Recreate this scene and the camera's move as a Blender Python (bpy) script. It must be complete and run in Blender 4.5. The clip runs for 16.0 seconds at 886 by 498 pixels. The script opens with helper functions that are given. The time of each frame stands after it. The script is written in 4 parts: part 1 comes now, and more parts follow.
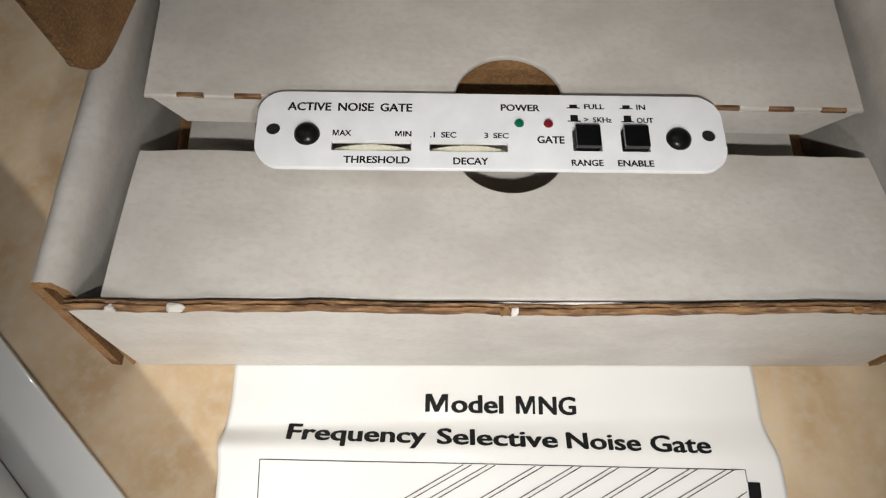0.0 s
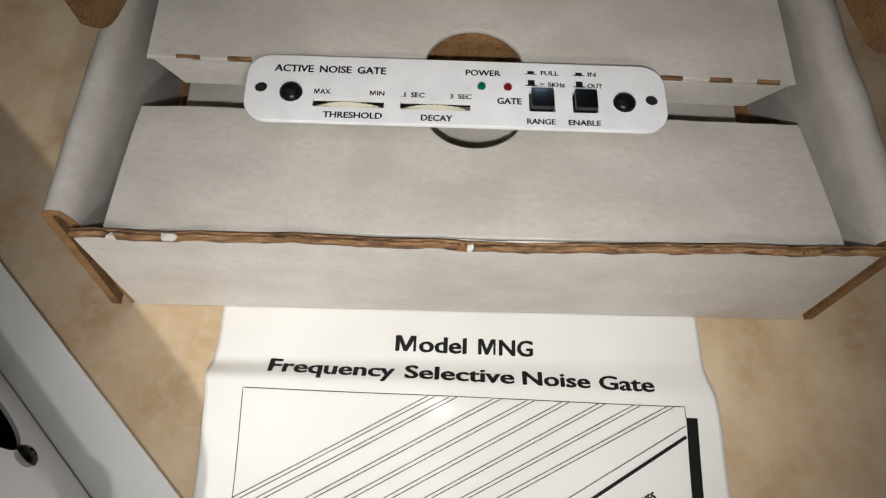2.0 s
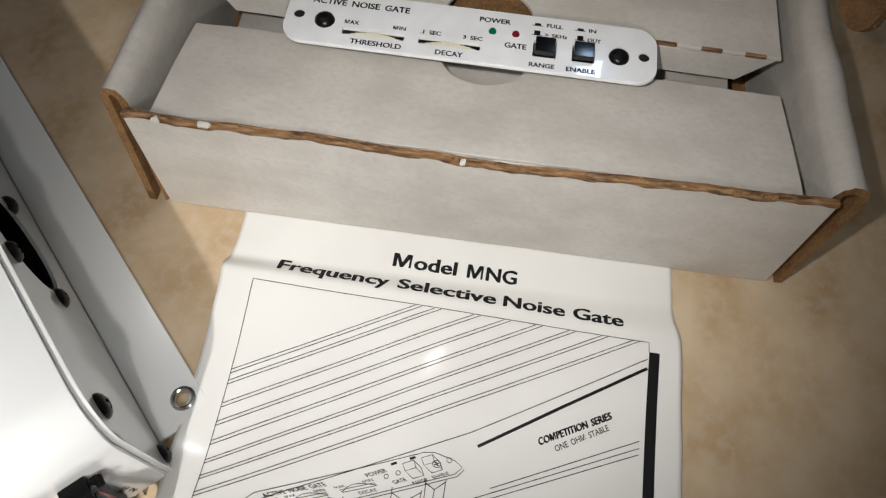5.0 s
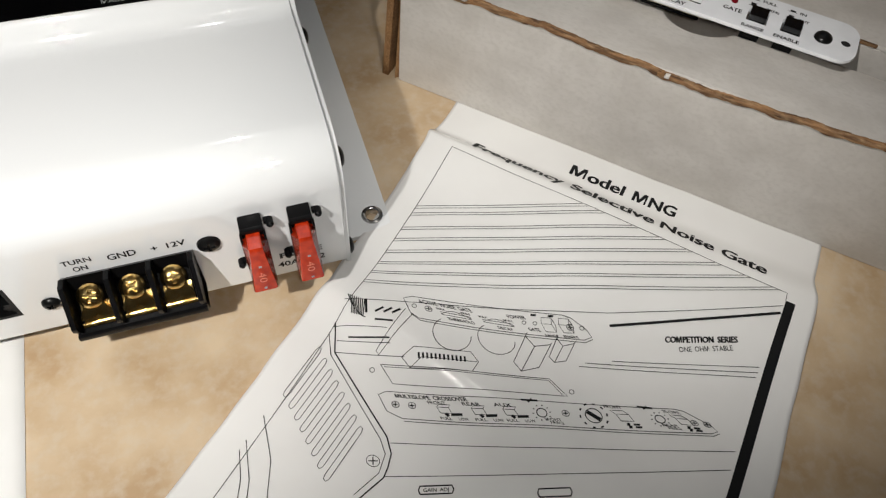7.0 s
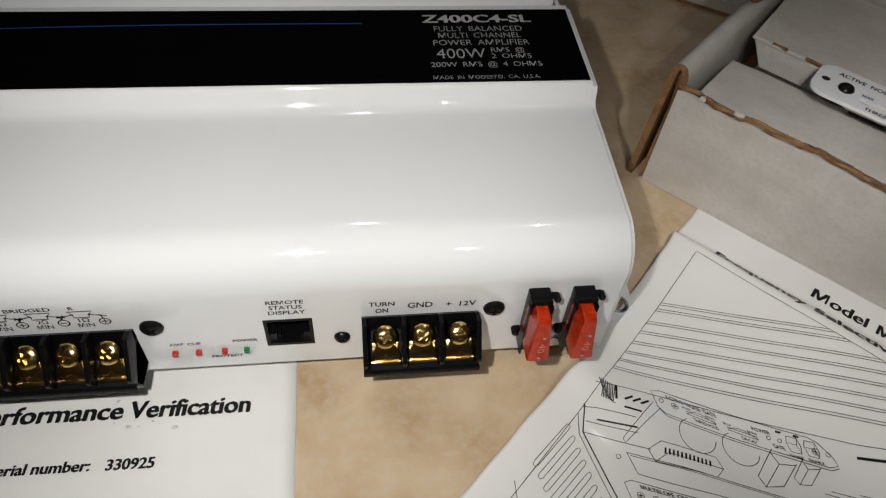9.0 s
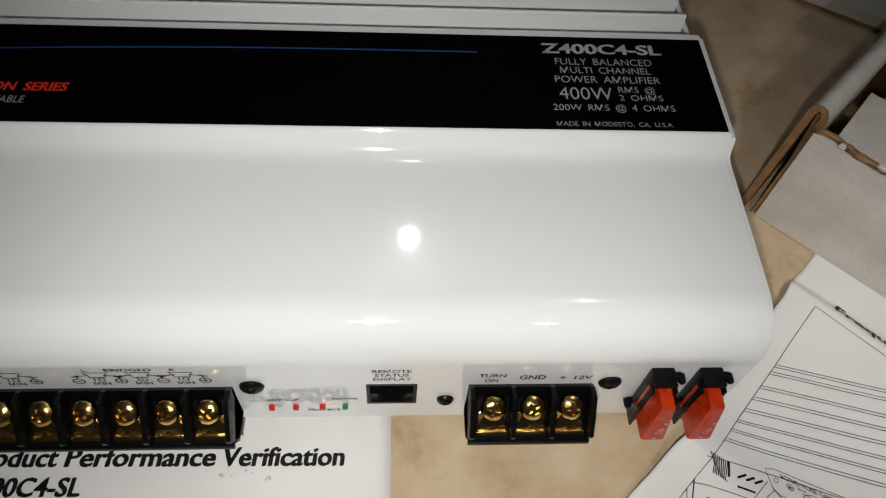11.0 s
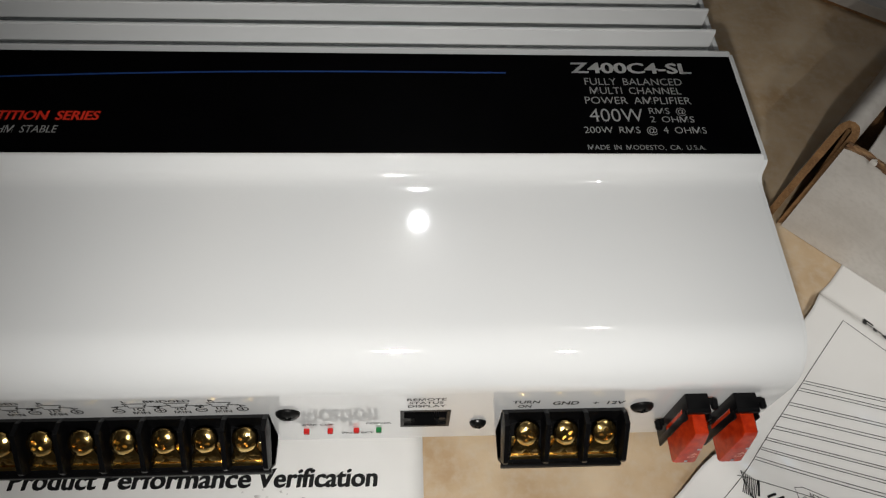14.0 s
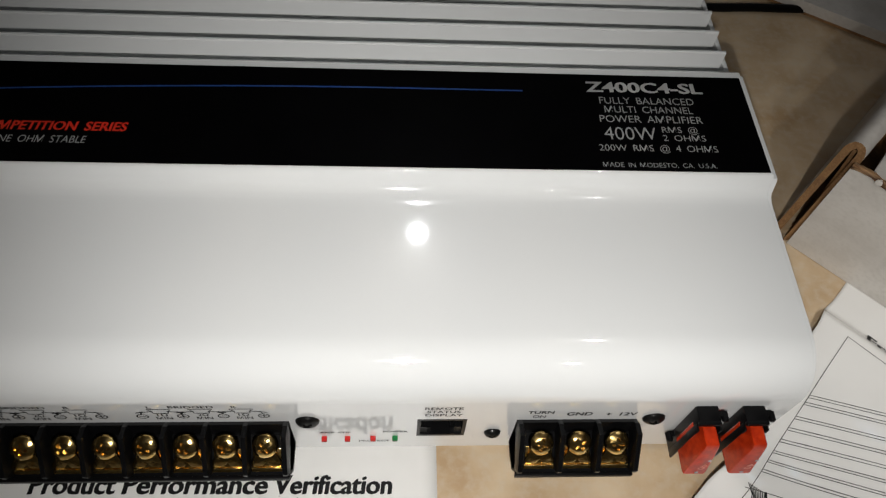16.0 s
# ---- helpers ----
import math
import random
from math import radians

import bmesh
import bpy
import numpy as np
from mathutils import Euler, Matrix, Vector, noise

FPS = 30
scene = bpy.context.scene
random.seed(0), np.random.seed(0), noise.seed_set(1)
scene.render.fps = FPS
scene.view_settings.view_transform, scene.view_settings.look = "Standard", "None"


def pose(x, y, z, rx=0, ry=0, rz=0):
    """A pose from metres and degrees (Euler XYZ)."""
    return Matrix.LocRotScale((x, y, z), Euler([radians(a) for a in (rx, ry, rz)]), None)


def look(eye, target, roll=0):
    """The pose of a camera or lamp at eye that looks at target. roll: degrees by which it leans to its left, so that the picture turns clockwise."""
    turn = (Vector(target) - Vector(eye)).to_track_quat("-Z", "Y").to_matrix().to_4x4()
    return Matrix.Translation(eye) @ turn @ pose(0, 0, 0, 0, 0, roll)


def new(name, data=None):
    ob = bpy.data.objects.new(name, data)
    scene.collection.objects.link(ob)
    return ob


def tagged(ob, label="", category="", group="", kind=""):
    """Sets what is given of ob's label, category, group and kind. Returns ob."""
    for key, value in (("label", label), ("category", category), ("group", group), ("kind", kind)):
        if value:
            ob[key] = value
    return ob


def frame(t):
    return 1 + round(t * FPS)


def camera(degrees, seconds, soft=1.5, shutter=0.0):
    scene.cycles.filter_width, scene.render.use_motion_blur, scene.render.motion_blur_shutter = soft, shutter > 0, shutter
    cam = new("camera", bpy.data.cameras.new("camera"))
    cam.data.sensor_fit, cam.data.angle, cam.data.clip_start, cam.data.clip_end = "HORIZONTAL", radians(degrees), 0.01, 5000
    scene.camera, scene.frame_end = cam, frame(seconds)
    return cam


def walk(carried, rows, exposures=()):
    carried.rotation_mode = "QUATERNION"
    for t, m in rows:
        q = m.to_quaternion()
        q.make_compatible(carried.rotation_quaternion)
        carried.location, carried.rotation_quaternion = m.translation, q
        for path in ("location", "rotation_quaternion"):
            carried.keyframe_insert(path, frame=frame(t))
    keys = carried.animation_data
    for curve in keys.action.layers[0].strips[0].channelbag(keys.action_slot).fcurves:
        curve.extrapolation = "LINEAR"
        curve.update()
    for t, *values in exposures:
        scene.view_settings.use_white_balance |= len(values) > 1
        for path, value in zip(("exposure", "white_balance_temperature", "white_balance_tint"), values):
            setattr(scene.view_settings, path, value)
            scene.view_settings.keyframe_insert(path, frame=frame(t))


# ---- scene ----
cam = camera(62.87, 16.0, soft=1.25)
PATH = [
    (0, (-0.05419, 0.03566, 0.18971), (0.01144, 0.09398, -0.01201), 4.23),
    (0.5, (-0.05616, 0.03533, 0.18847), (0.01071, 0.09247, -0.01318), 5.55),
    (1, (-0.05705, 0.02979, 0.19399), (0.00956, 0.08787, -0.00747), 4.91),
    (1.5, (-0.05780, 0.02104, 0.19718), (0.00765, 0.08034, -0.00432), 4.72),
    (2, (-0.06354, 0.01277, 0.20063), (0.00372, 0.07468, 0.00052), 4.37),
    (2.5, (-0.06642, 0.00269, 0.20831), (-0.00069, 0.06887, 0.00906), 2.20),
    (3, (-0.06876, -0.00496, 0.20965), (-0.00286, 0.06251, 0.01088), 2.21),
    (3.5, (-0.07186, -0.00957, 0.20824), (-0.00747, 0.06177, 0.01034), 0.31),
    (3.7, (-0.07371, -0.00839, 0.20720), (-0.00786, 0.06052, 0.00892), 1.86),
    (5.8, (-0.08567, -0.03862, 0.20812), (-0.02430, 0.04962, 0.01616), 4.21),
    (6, (-0.09078, -0.04217, 0.21247), (-0.03108, 0.05056, 0.02211), 3.40),
    (6.5, (-0.10306, -0.05751, 0.20581), (-0.04797, 0.04485, 0.01902), 4.43),
    (7, (-0.13223, -0.07930, 0.19773), (-0.08497, 0.03343, 0.01482), 5.78),
    (7.5, (-0.14766, -0.08350, 0.19465), (-0.10706, 0.03686, 0.01503), 5.87),
    (8, (-0.16290, -0.07964, 0.19877), (-0.12932, 0.04872, 0.02328), 5.04),
    (8.5, (-0.18063, -0.07593, 0.20040), (-0.15008, 0.05708, 0.02785), 6.49),
    (9, (-0.18830, -0.07372, 0.20401), (-0.16269, 0.06308, 0.03363), 5.77),
    (9.5, (-0.19797, -0.06211, 0.20989), (-0.17702, 0.06758, 0.03342), 5.43),
    (10, (-0.20277, -0.05136, 0.21026), (-0.18481, 0.07604, 0.03180), 5.30),
    (10.2, (-0.20407, -0.04711, 0.20915), (-0.18809, 0.07913, 0.02969), 4.94),
    (12.5, (-0.21313, -0.02763, 0.21926), (-0.19734, 0.09000, 0.03402), 7.25),
    (13, (-0.21377, -0.02664, 0.21905), (-0.19949, 0.09069, 0.03349), 6.23),
    (13.5, (-0.21520, -0.02535, 0.21614), (-0.20043, 0.09211, 0.03070), 6.05),
    (14, (-0.21548, -0.02429, 0.21909), (-0.20249, 0.09209, 0.03285), 5.06),
    (14.5, (-0.21731, -0.02556, 0.21972), (-0.20361, 0.09044, 0.03329), 5.69),
    (15, (-0.21752, -0.02683, 0.22006), (-0.20325, 0.09128, 0.03500), 6.06),
    (15.5, (-0.21977, -0.02600, 0.22267), (-0.20508, 0.09288, 0.03814), 6.29),
    (16, (-0.22181, -0.02649, 0.22296), (-0.20774, 0.09287, 0.03869), 6.12),
]
walk(cam, [(t, look(eye, target, roll)) for t, eye, target, roll in PATH],
     exposures=[(0.0, 1.34), (3.7, 1.07), (5.8, 1.10), (7.0, 0.84), (8.5, 0.42), (10.0, 0.36), (13.0, 0.32), (16.0, 0.42)])

# ---------------------------------------------------------------- light
world = bpy.data.worlds.new("world")
scene.world = world
world.use_nodes = True
world.node_tree.nodes["Background"].inputs[0].default_value = (0.5, 0.6, 0.75, 1)
world.node_tree.nodes["Background"].inputs[1].default_value = 0.012


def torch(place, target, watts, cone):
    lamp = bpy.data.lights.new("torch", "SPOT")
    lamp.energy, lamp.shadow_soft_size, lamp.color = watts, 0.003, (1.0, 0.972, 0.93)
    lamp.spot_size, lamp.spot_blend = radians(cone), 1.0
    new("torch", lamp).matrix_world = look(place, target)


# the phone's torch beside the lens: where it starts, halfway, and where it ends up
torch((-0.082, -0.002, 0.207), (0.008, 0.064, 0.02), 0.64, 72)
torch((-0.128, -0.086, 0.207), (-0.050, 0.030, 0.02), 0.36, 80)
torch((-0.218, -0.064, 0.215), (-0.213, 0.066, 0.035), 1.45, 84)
# a far ceiling bulb, seen as a small bright spot in the enamel
bulb = bpy.data.lights.new("ceiling_bulb", "POINT")
bulb.energy, bulb.shadow_soft_size, bulb.color = 1.2, 0.018, (0.95, 0.97, 1.0)
new("ceiling_bulb", bulb).matrix_world = pose(-0.168, 0.935, 1.50)
# a second bulb, mirrored in the glossy manual
bulb = bpy.data.lights.new("ceiling_bulb", "POINT")
bulb.energy, bulb.shadow_soft_size, bulb.color = 0.9, 0.012, (1.0, 0.98, 0.95)
new("ceiling_bulb", bulb).matrix_world = pose(0.235, 0.29, 1.50)
# a small cool screen-like panel up on the other side, mirrored in the module's plate
glow = bpy.data.lights.new("cool_panel", "AREA")
glow.shape, glow.size, glow.size_y, glow.energy, glow.color = "RECTANGLE", 0.032, 0.05, 0.06, (0.50, 0.72, 1.0)
new("cool_panel", glow).matrix_world = look((0.52, 0.395, 0.70), (0.05, 0.07, 0.05))


# ---------------------------------------------------------------- materials
def shader(name, color, rough=0.5, metal=0.0, dark=None, scale=60.0, contrast=(0.35, 0.7), bump=0.0, bump_scale=900.0,
           coat=0.0, spec=0.5, fine=None, fine_scale=1200.0, fine_mix=0.25, rough_var=0.0, streak=None):
    """A surface with patches of a second colour, fine grain and relief. Scales are per metre."""
    m = bpy.data.materials.new(name)
    m.use_nodes = True
    n, l = m.node_tree.nodes, m.node_tree.links
    b = n["Principled BSDF"]
    b.inputs["Roughness"].default_value, b.inputs["Metallic"].default_value = rough, metal
    b.inputs["Coat Weight"].default_value, b.inputs["Coat Roughness"].default_value = coat, 0.03
    b.inputs["Specular IOR Level"].default_value = spec
    b.inputs["Base Color"].default_value = (*color, 1)
    co = n.new("ShaderNodeTexCoord").outputs["Object"]

    if streak:
        stretch = n.new("ShaderNodeMapping")
        stretch.inputs["Scale"].default_value = streak
        l.new(co, stretch.inputs["Vector"])
        co = stretch.outputs[0]

    def noise_at(s, detail=5.0):
        t = n.new("ShaderNodeTexNoise")
        t.inputs["Scale"].default_value, t.inputs["Detail"].default_value = s, detail
        l.new(co, t.inputs["Vector"])
        return t.outputs["Fac"]

    out = None
    if dark:
        r = n.new("ShaderNodeValToRGB")
        r.color_ramp.elements[0].position, r.color_ramp.elements[1].position = contrast
        r.color_ramp.elements[0].color, r.color_ramp.elements[1].color = (*dark, 1), (*color, 1)
        l.new(noise_at(scale), r.inputs[0])
        out = r.outputs[0]
    if fine:
        x = n.new("ShaderNodeMix")
        x.data_type = "RGBA"
        k = n.new("ShaderNodeMapRange")
        k.inputs[1].default_value, k.inputs[2].default_value, k.inputs[4].default_value = 0.45, 0.75, fine_mix * 2
        l.new(noise_at(fine_scale, 3), k.inputs[0])
        l.new(k.outputs[0], x.inputs[0])
        x.inputs[6].default_value, x.inputs[7].default_value = (*color, 1), (*fine, 1)
        if out:
            l.new(out, x.inputs[6])
        out = x.outputs[2]
    if out:
        l.new(out, b.inputs["Base Color"])
    if rough_var:
        k = n.new("ShaderNodeMapRange")
        k.inputs[3].default_value, k.inputs[4].default_value = rough - rough_var, rough + rough_var
        l.new(noise_at(scale * 2.3), k.inputs[0])
        l.new(k.outputs[0], b.inputs["Roughness"])
    if bump:
        w = n.new("ShaderNodeBump")
        w.inputs["Strength"].default_value, w.inputs["Distance"].default_value = bump, 0.0004
        l.new(noise_at(bump_scale), w.inputs["Height"])
        l.new(w.outputs[0], b.inputs["Normal"])
    return m


LAMINATE = shader("beige_laminate", (0.61, 0.48, 0.325), 0.42, dark=(0.45, 0.31, 0.175), scale=44, contrast=(0.34, 0.66), bump=0.12, bump_scale=700, fine=(0.58, 0.50, 0.39), fine_scale=260, fine_mix=0.3, rough_var=0.06)
ENAMEL = shader("white_gloss_enamel", (0.79, 0.80, 0.80), 0.06, coat=1.0, dark=(0.77, 0.785, 0.79), scale=25, bump=0.006, bump_scale=220)
PLATEWHITE = shader("white_painted_steel", (0.87, 0.88, 0.90), 0.16, coat=0.8, dark=(0.79, 0.80, 0.82), scale=120, bump=0.03, bump_scale=2500)
BLACKPANEL = shader("black_screened_panel", (0.0008, 0.0008, 0.001), 0.30, dark=(0.0012, 0.0012, 0.0015), scale=80, spec=0.05)
BLACKPLASTIC = shader("black_plastic", (0.0025, 0.0025, 0.0028), 0.34, spec=0.13, dark=(0.004, 0.004, 0.0044), scale=300, bump=0.08, bump_scale=3000)
BLACKGLOSS = shader("glossy_black_plastic", (0.003, 0.003, 0.0034), 0.12, spec=0.5, dark=(0.005, 0.005, 0.0055), scale=400)
BLACKSTEEL = shader("black_oxide_steel", (0.004, 0.004, 0.004), 0.30, spec=0.25, dark=(0.007, 0.007, 0.007), scale=800, bump=0.05, bump_scale=4000)
# near-black that stands for the shade inside the plate's two holes
HOLE_SHADE = shader("hole_shade", (0.004, 0.004, 0.004), 0.9)
GOLD = shader("gold_plated_brass", (1.0, 0.74, 0.31), 0.15, metal=1.0, dark=(0.88, 0.55, 0.17), scale=500, bump=0.55, bump_scale=420)
CHROME = shader("bright_zinc", (0.55, 0.55, 0.55), 0.2, metal=1.0, dark=(0.4, 0.4, 0.4), scale=700)
FUSERED = shader("translucent_red_plastic", (0.56, 0.042, 0.007), 0.2, dark=(0.34, 0.018, 0.003), scale=420, coat=0.1, bump=0.06, bump_scale=1500)
FUSEMARK = shader("moulded_pale_mark", (0.74, 0.20, 0.11), 0.4)
CARDWHITE = shader("white_faced_cardboard", (0.600, 0.570, 0.530), 0.5, dark=(0.505, 0.475, 0.435), scale=75, contrast=(0.30, 0.62), bump=0.22, bump_scale=520, fine=(0.44, 0.41, 0.37), fine_scale=620, fine_mix=0.20, streak=(0.8, 1.05, 1.05))
KRAFT = shader("brown_kraft_board", (0.27, 0.14, 0.054), 0.8, dark=(0.17, 0.083, 0.031), scale=160, bump=0.5, bump_scale=900, fine=(0.40, 0.24, 0.11), fine_scale=1500, fine_mix=0.3)
TORN = shader("torn_kraft_edge", (0.25, 0.13, 0.055), 0.9, dark=(0.055, 0.024, 0.010), scale=360, contrast=(0.38, 0.64), bump=1.0, bump_scale=1100, fine=(0.46, 0.30, 0.16), fine_scale=800, fine_mix=0.3, streak=(0.3, 1.7, 1.7))
PAPER = shader("white_coated_paper", (0.78, 0.775, 0.755), 0.13, dark=(0.74, 0.73, 0.71), scale=30, bump=0.05, bump_scale=350, spec=0.34)
COPYPAPER = shader("white_copy_paper", (0.80, 0.795, 0.775), 0.6, dark=(0.76, 0.755, 0.735), scale=45, bump=0.06, bump_scale=1500)
INK = shader("black_ink", (0.006, 0.006, 0.0065), 0.5, spec=0.2)
SOFTINK = shader("grey_toner", (0.16, 0.16, 0.17), 0.6)
SMUDGE = shader("pencil_smudge", (0.40, 0.39, 0.38), 0.6, dark=(0.74, 0.735, 0.72), scale=500)
SILVERINK = shader("silver_grey_ink", (0.32, 0.33, 0.33), 0.4)
PALEINK = shader("pale_silver_ink", (0.62, 0.63, 0.63), 0.4)
REDINK = shader("red_ink", (0.88, 0.045, 0.02), 0.4)
BLUEINK = shader("blue_ink", (0.012, 0.05, 0.20), 0.35)
CREAM = shader("cream_nylon", (0.80, 0.77, 0.62), 0.4, dark=(0.72, 0.68, 0.52), scale=300)
GREENLENS = shader("dark_green_lens", (0.0, 0.11, 0.06), 0.08, coat=0.6)
REDLENS = shader("dark_red_lens", (0.17, 0.006, 0.012), 0.08, coat=0.6)
LEDRED = shader("red_lamp_lens", (0.46, 0.012, 0.010), 0.18, coat=0.4)
LEDGREEN = shader("green_lamp_lens", (0.012, 0.17, 0.045), 0.18, coat=0.4)
WALLPAINT = shader("plain_wall_paint", (0.45, 0.43, 0.40), 0.8, dark=(0.42, 0.40, 0.37), scale=3)


# ---------------------------------------------------------------- building helpers
def part(name, bm, material, parent=None, label="", smooth=True, m=None):
    """Links a bmesh as one mesh object under a thing or a part, at the pose m."""
    me = bpy.data.meshes.new(name)
    bmesh.ops.recalc_face_normals(bm, faces=bm.faces)
    bm.to_mesh(me)
    bm.free()
    if smooth:
        for p in me.polygons:
            p.use_smooth = True
        me.set_sharp_from_angle(angle=radians(32))
    me.materials.append(material)
    ob = new(name, me)
    if parent:
        ob.parent = parent
    if m is not None:
        ob.matrix_basis = m
    return tagged(ob, label)


def thing(name, m, label, category, group="", kind=""):
    ob = new(name)
    ob.empty_display_size = 0.01
    ob.matrix_basis = m
    return tagged(ob, label, category, group, kind)


def block(x0, x1, y0, y1, z0, z1, bevel=0.0, segments=2):
    bm = bmesh.new()
    bmesh.ops.create_cube(bm, size=1)
    for v in bm.verts:
        v.co = Vector(((x0 + x1) / 2 + v.co.x * (x1 - x0), (y0 + y1) / 2 + v.co.y * (y1 - y0), (z0 + z1) / 2 + v.co.z * (z1 - z0)))
    if bevel:
        bmesh.ops.bevel(bm, geom=bm.edges[:], offset=bevel, segments=segments, affect="EDGES", profile=0.6)
    return bm


def prism(points, lo, hi, axis="z", bevel=0.0, segments=2):
    """A polygon given in the two other axes, drawn out along an axis from lo to hi."""
    place = {"x": lambda a, b, c: (c, a, b), "y": lambda a, b, c: (a, c, b), "z": lambda a, b, c: (a, b, c)}[axis]
    bm = bmesh.new()
    rings = [[bm.verts.new(place(a, b, c)) for a, b in points] for c in (lo, hi)]
    k = len(points)
    for i in range(k):
        bm.faces.new((rings[0][i], rings[0][(i + 1) % k], rings[1][(i + 1) % k], rings[1][i]))
    caps = [bm.faces.new(rings[0][::-1]), bm.faces.new(rings[1])]
    bmesh.ops.recalc_face_normals(bm, faces=bm.faces)
    if bevel:
        edges = {e for f in caps for e in f.edges}
        bmesh.ops.bevel(bm, geom=list(edges), offset=bevel, segments=segments, affect="EDGES", profile=0.6)
    return bm


def lathe(profile, steps=32):
    """A profile of (radius, height) turned round z."""
    bm = bmesh.new()
    rings = []
    for r, z in profile:
        if r < 1e-7:
            rings.append([bm.verts.new((0, 0, z))])
        else:
            rings.append([bm.verts.new((r * math.cos(2 * math.pi * i / steps), r * math.sin(2 * math.pi * i / steps), z)) for i in range(steps)])
    for a, b in zip(rings, rings[1:]):
        for i in range(steps):
            j = (i + 1) % steps
            some = [a[i % len(a)], a[j % len(a)], b[j % len(b)], b[i % len(b)]]
            some = list(dict.fromkeys(some))
            if len(some) > 2:
                bm.faces.new(some)
    return bm


def round_rect(x0, x1, y0, y1, r, steps=8):
    out = []
    for cx, cy, start in ((x1 - r, y1 - r, 0), (x0 + r, y1 - r, 90), (x0 + r, y0 + r, 180), (x1 - r, y0 + r, 270)):
        for i in range(steps + 1):
            a = radians(start + 90 * i / steps)
            out.append((cx + r * math.cos(a), cy + r * math.sin(a)))
    return out


def join(*many):
    bm = many[0]
    for other in many[1:]:
        me = bpy.data.meshes.new("scrap")
        other.to_mesh(me)
        other.free()
        bm.from_mesh(me)
        bpy.data.meshes.remove(me)
    return bm


def moved(bm, m):
    bm.transform(m)
    return bm


def cut(ob, *cutters):
    """Cuts each bmesh out of ob's mesh."""
    for bm in cutters:
        bmesh.ops.recalc_face_normals(bm, faces=bm.faces)
        me = bpy.data.meshes.new("cutter")
        bm.to_mesh(me)
        bm.free()
        tool = new("cutter", me)
        place, up = ob.matrix_basis.copy(), ob.parent
        while up:
            place, up = up.matrix_basis @ place, up.parent
        tool.matrix_world = place
        mod = ob.modifiers.new("cut", "BOOLEAN")
        mod.operation, mod.object, mod.solver = "DIFFERENCE", tool, "EXACT"
        bpy.context.view_layer.update()
        made = bpy.data.meshes.new_from_object(ob.evaluated_get(bpy.context.evaluated_depsgraph_get()))
        ob.modifiers.clear()
        old, ob.data = ob.data, made
        made.name = old.name
        bpy.data.objects.remove(tool)
    for p in ob.data.polygons:
        p.use_smooth = True
    ob.data.set_sharp_from_angle(angle=radians(32))
    return ob


def glyph_mesh(text, offset):
    cu = bpy.data.curves.new("writing", "FONT")
    cu.body, cu.size, cu.offset, cu.resolution_u = text, 1.0, offset, 3
    ob = new("writing", cu)
    bpy.context.view_layer.update()
    me = bpy.data.meshes.new_from_object(ob.evaluated_get(bpy.context.evaluated_depsgraph_get()))
    bpy.data.objects.remove(ob)
    bpy.data.curves.remove(cu)
    bm = bmesh.new()
    bm.from_mesh(me)
    bpy.data.meshes.remove(me)
    return bm


GLYPHS = {}


def glyph(char, offset):
    """The outline of a character and how far it moves the pen on."""
    if (char, offset) not in GLYPHS:
        pair, one = glyph_mesh(char + "I", 0.0), glyph_mesh("I", 0.0)
        step = max(v.co.x for v in pair.verts) - max(v.co.x for v in one.verts)
        pair.free()
        one.free()
        bm = glyph_mesh(char, offset) if char != " " else bmesh.new()
        if char == "M":
            bm.free()
            bm = bmesh.new()
            t, w, h = 0.088 + 2 * offset, 0.70, 0.70
            half = [(0.06, 0), (0.06, h), (0.06 + 1.45 * t, h), (0.06 + w / 2, 0.20)]
            right = [(0.12 + w - x, y) for x, y in half[::-1][1:]]
            inner = [(0.06 + w - t, 0), (0.06 + w - t, 0.57), (0.06 + w / 2 + 0.42 * t, 0), (0.06 + w / 2 - 0.42 * t, 0), (0.06 + t, 0.57), (0.06 + t, 0)]
            bm.faces.new([bm.verts.new((x, y, 0)) for x, y in half + [(x - 0.0, y) for x, y in right] + [(x + 0.06 - 0.0, y) for x, y in inner[:2]] + inner[2:]])
            bmesh.ops.triangulate(bm, faces=bm.faces[:])
            step = 0.06 + w + 0.12
        me = bpy.data.meshes.new("glyph")
        bm.to_mesh(me)
        bm.free()
        GLYPHS[char, offset] = (me, step)
    return GLYPHS[char, offset]


def letters(text, x0, x1, y0, y1, bold=0.0, slant=0.0, thick=0.00004):
    """A line of writing that fills x0..x1, with capitals from y0 to y1, as a bmesh in the xy plane."""
    offset = bold if bold <= 0.02 else 0.012
    bm, pen = bmesh.new(), 0.0
    for layer, dx in enumerate((-bold, bold, 0.0) if bold > 0.02 else (0.0,)):
        pen = 0.0
        for char in text:
            me, step = glyph(char, offset)
            first = len(bm.verts)
            bm.from_mesh(me)
            bm.verts.ensure_lookup_table()
            for v in bm.verts[first:]:
                v.co += Vector((pen + dx, 0.4 * dx, 0.02 * layer))
            pen += step * (0.86 if char == " " else 1.0)
    for v in bm.verts:
        v.co.x += slant * v.co.y
    xs = [v.co.x for v in bm.verts]
    lo, hi = min(xs), max(xs)
    for v in bm.verts:
        v.co = Vector((x0 + (v.co.x - lo) / (hi - lo) * (x1 - x0), y0 + v.co.y / 0.70 * (y1 - y0), thick + v.co.z * 0.0004))
    return bm


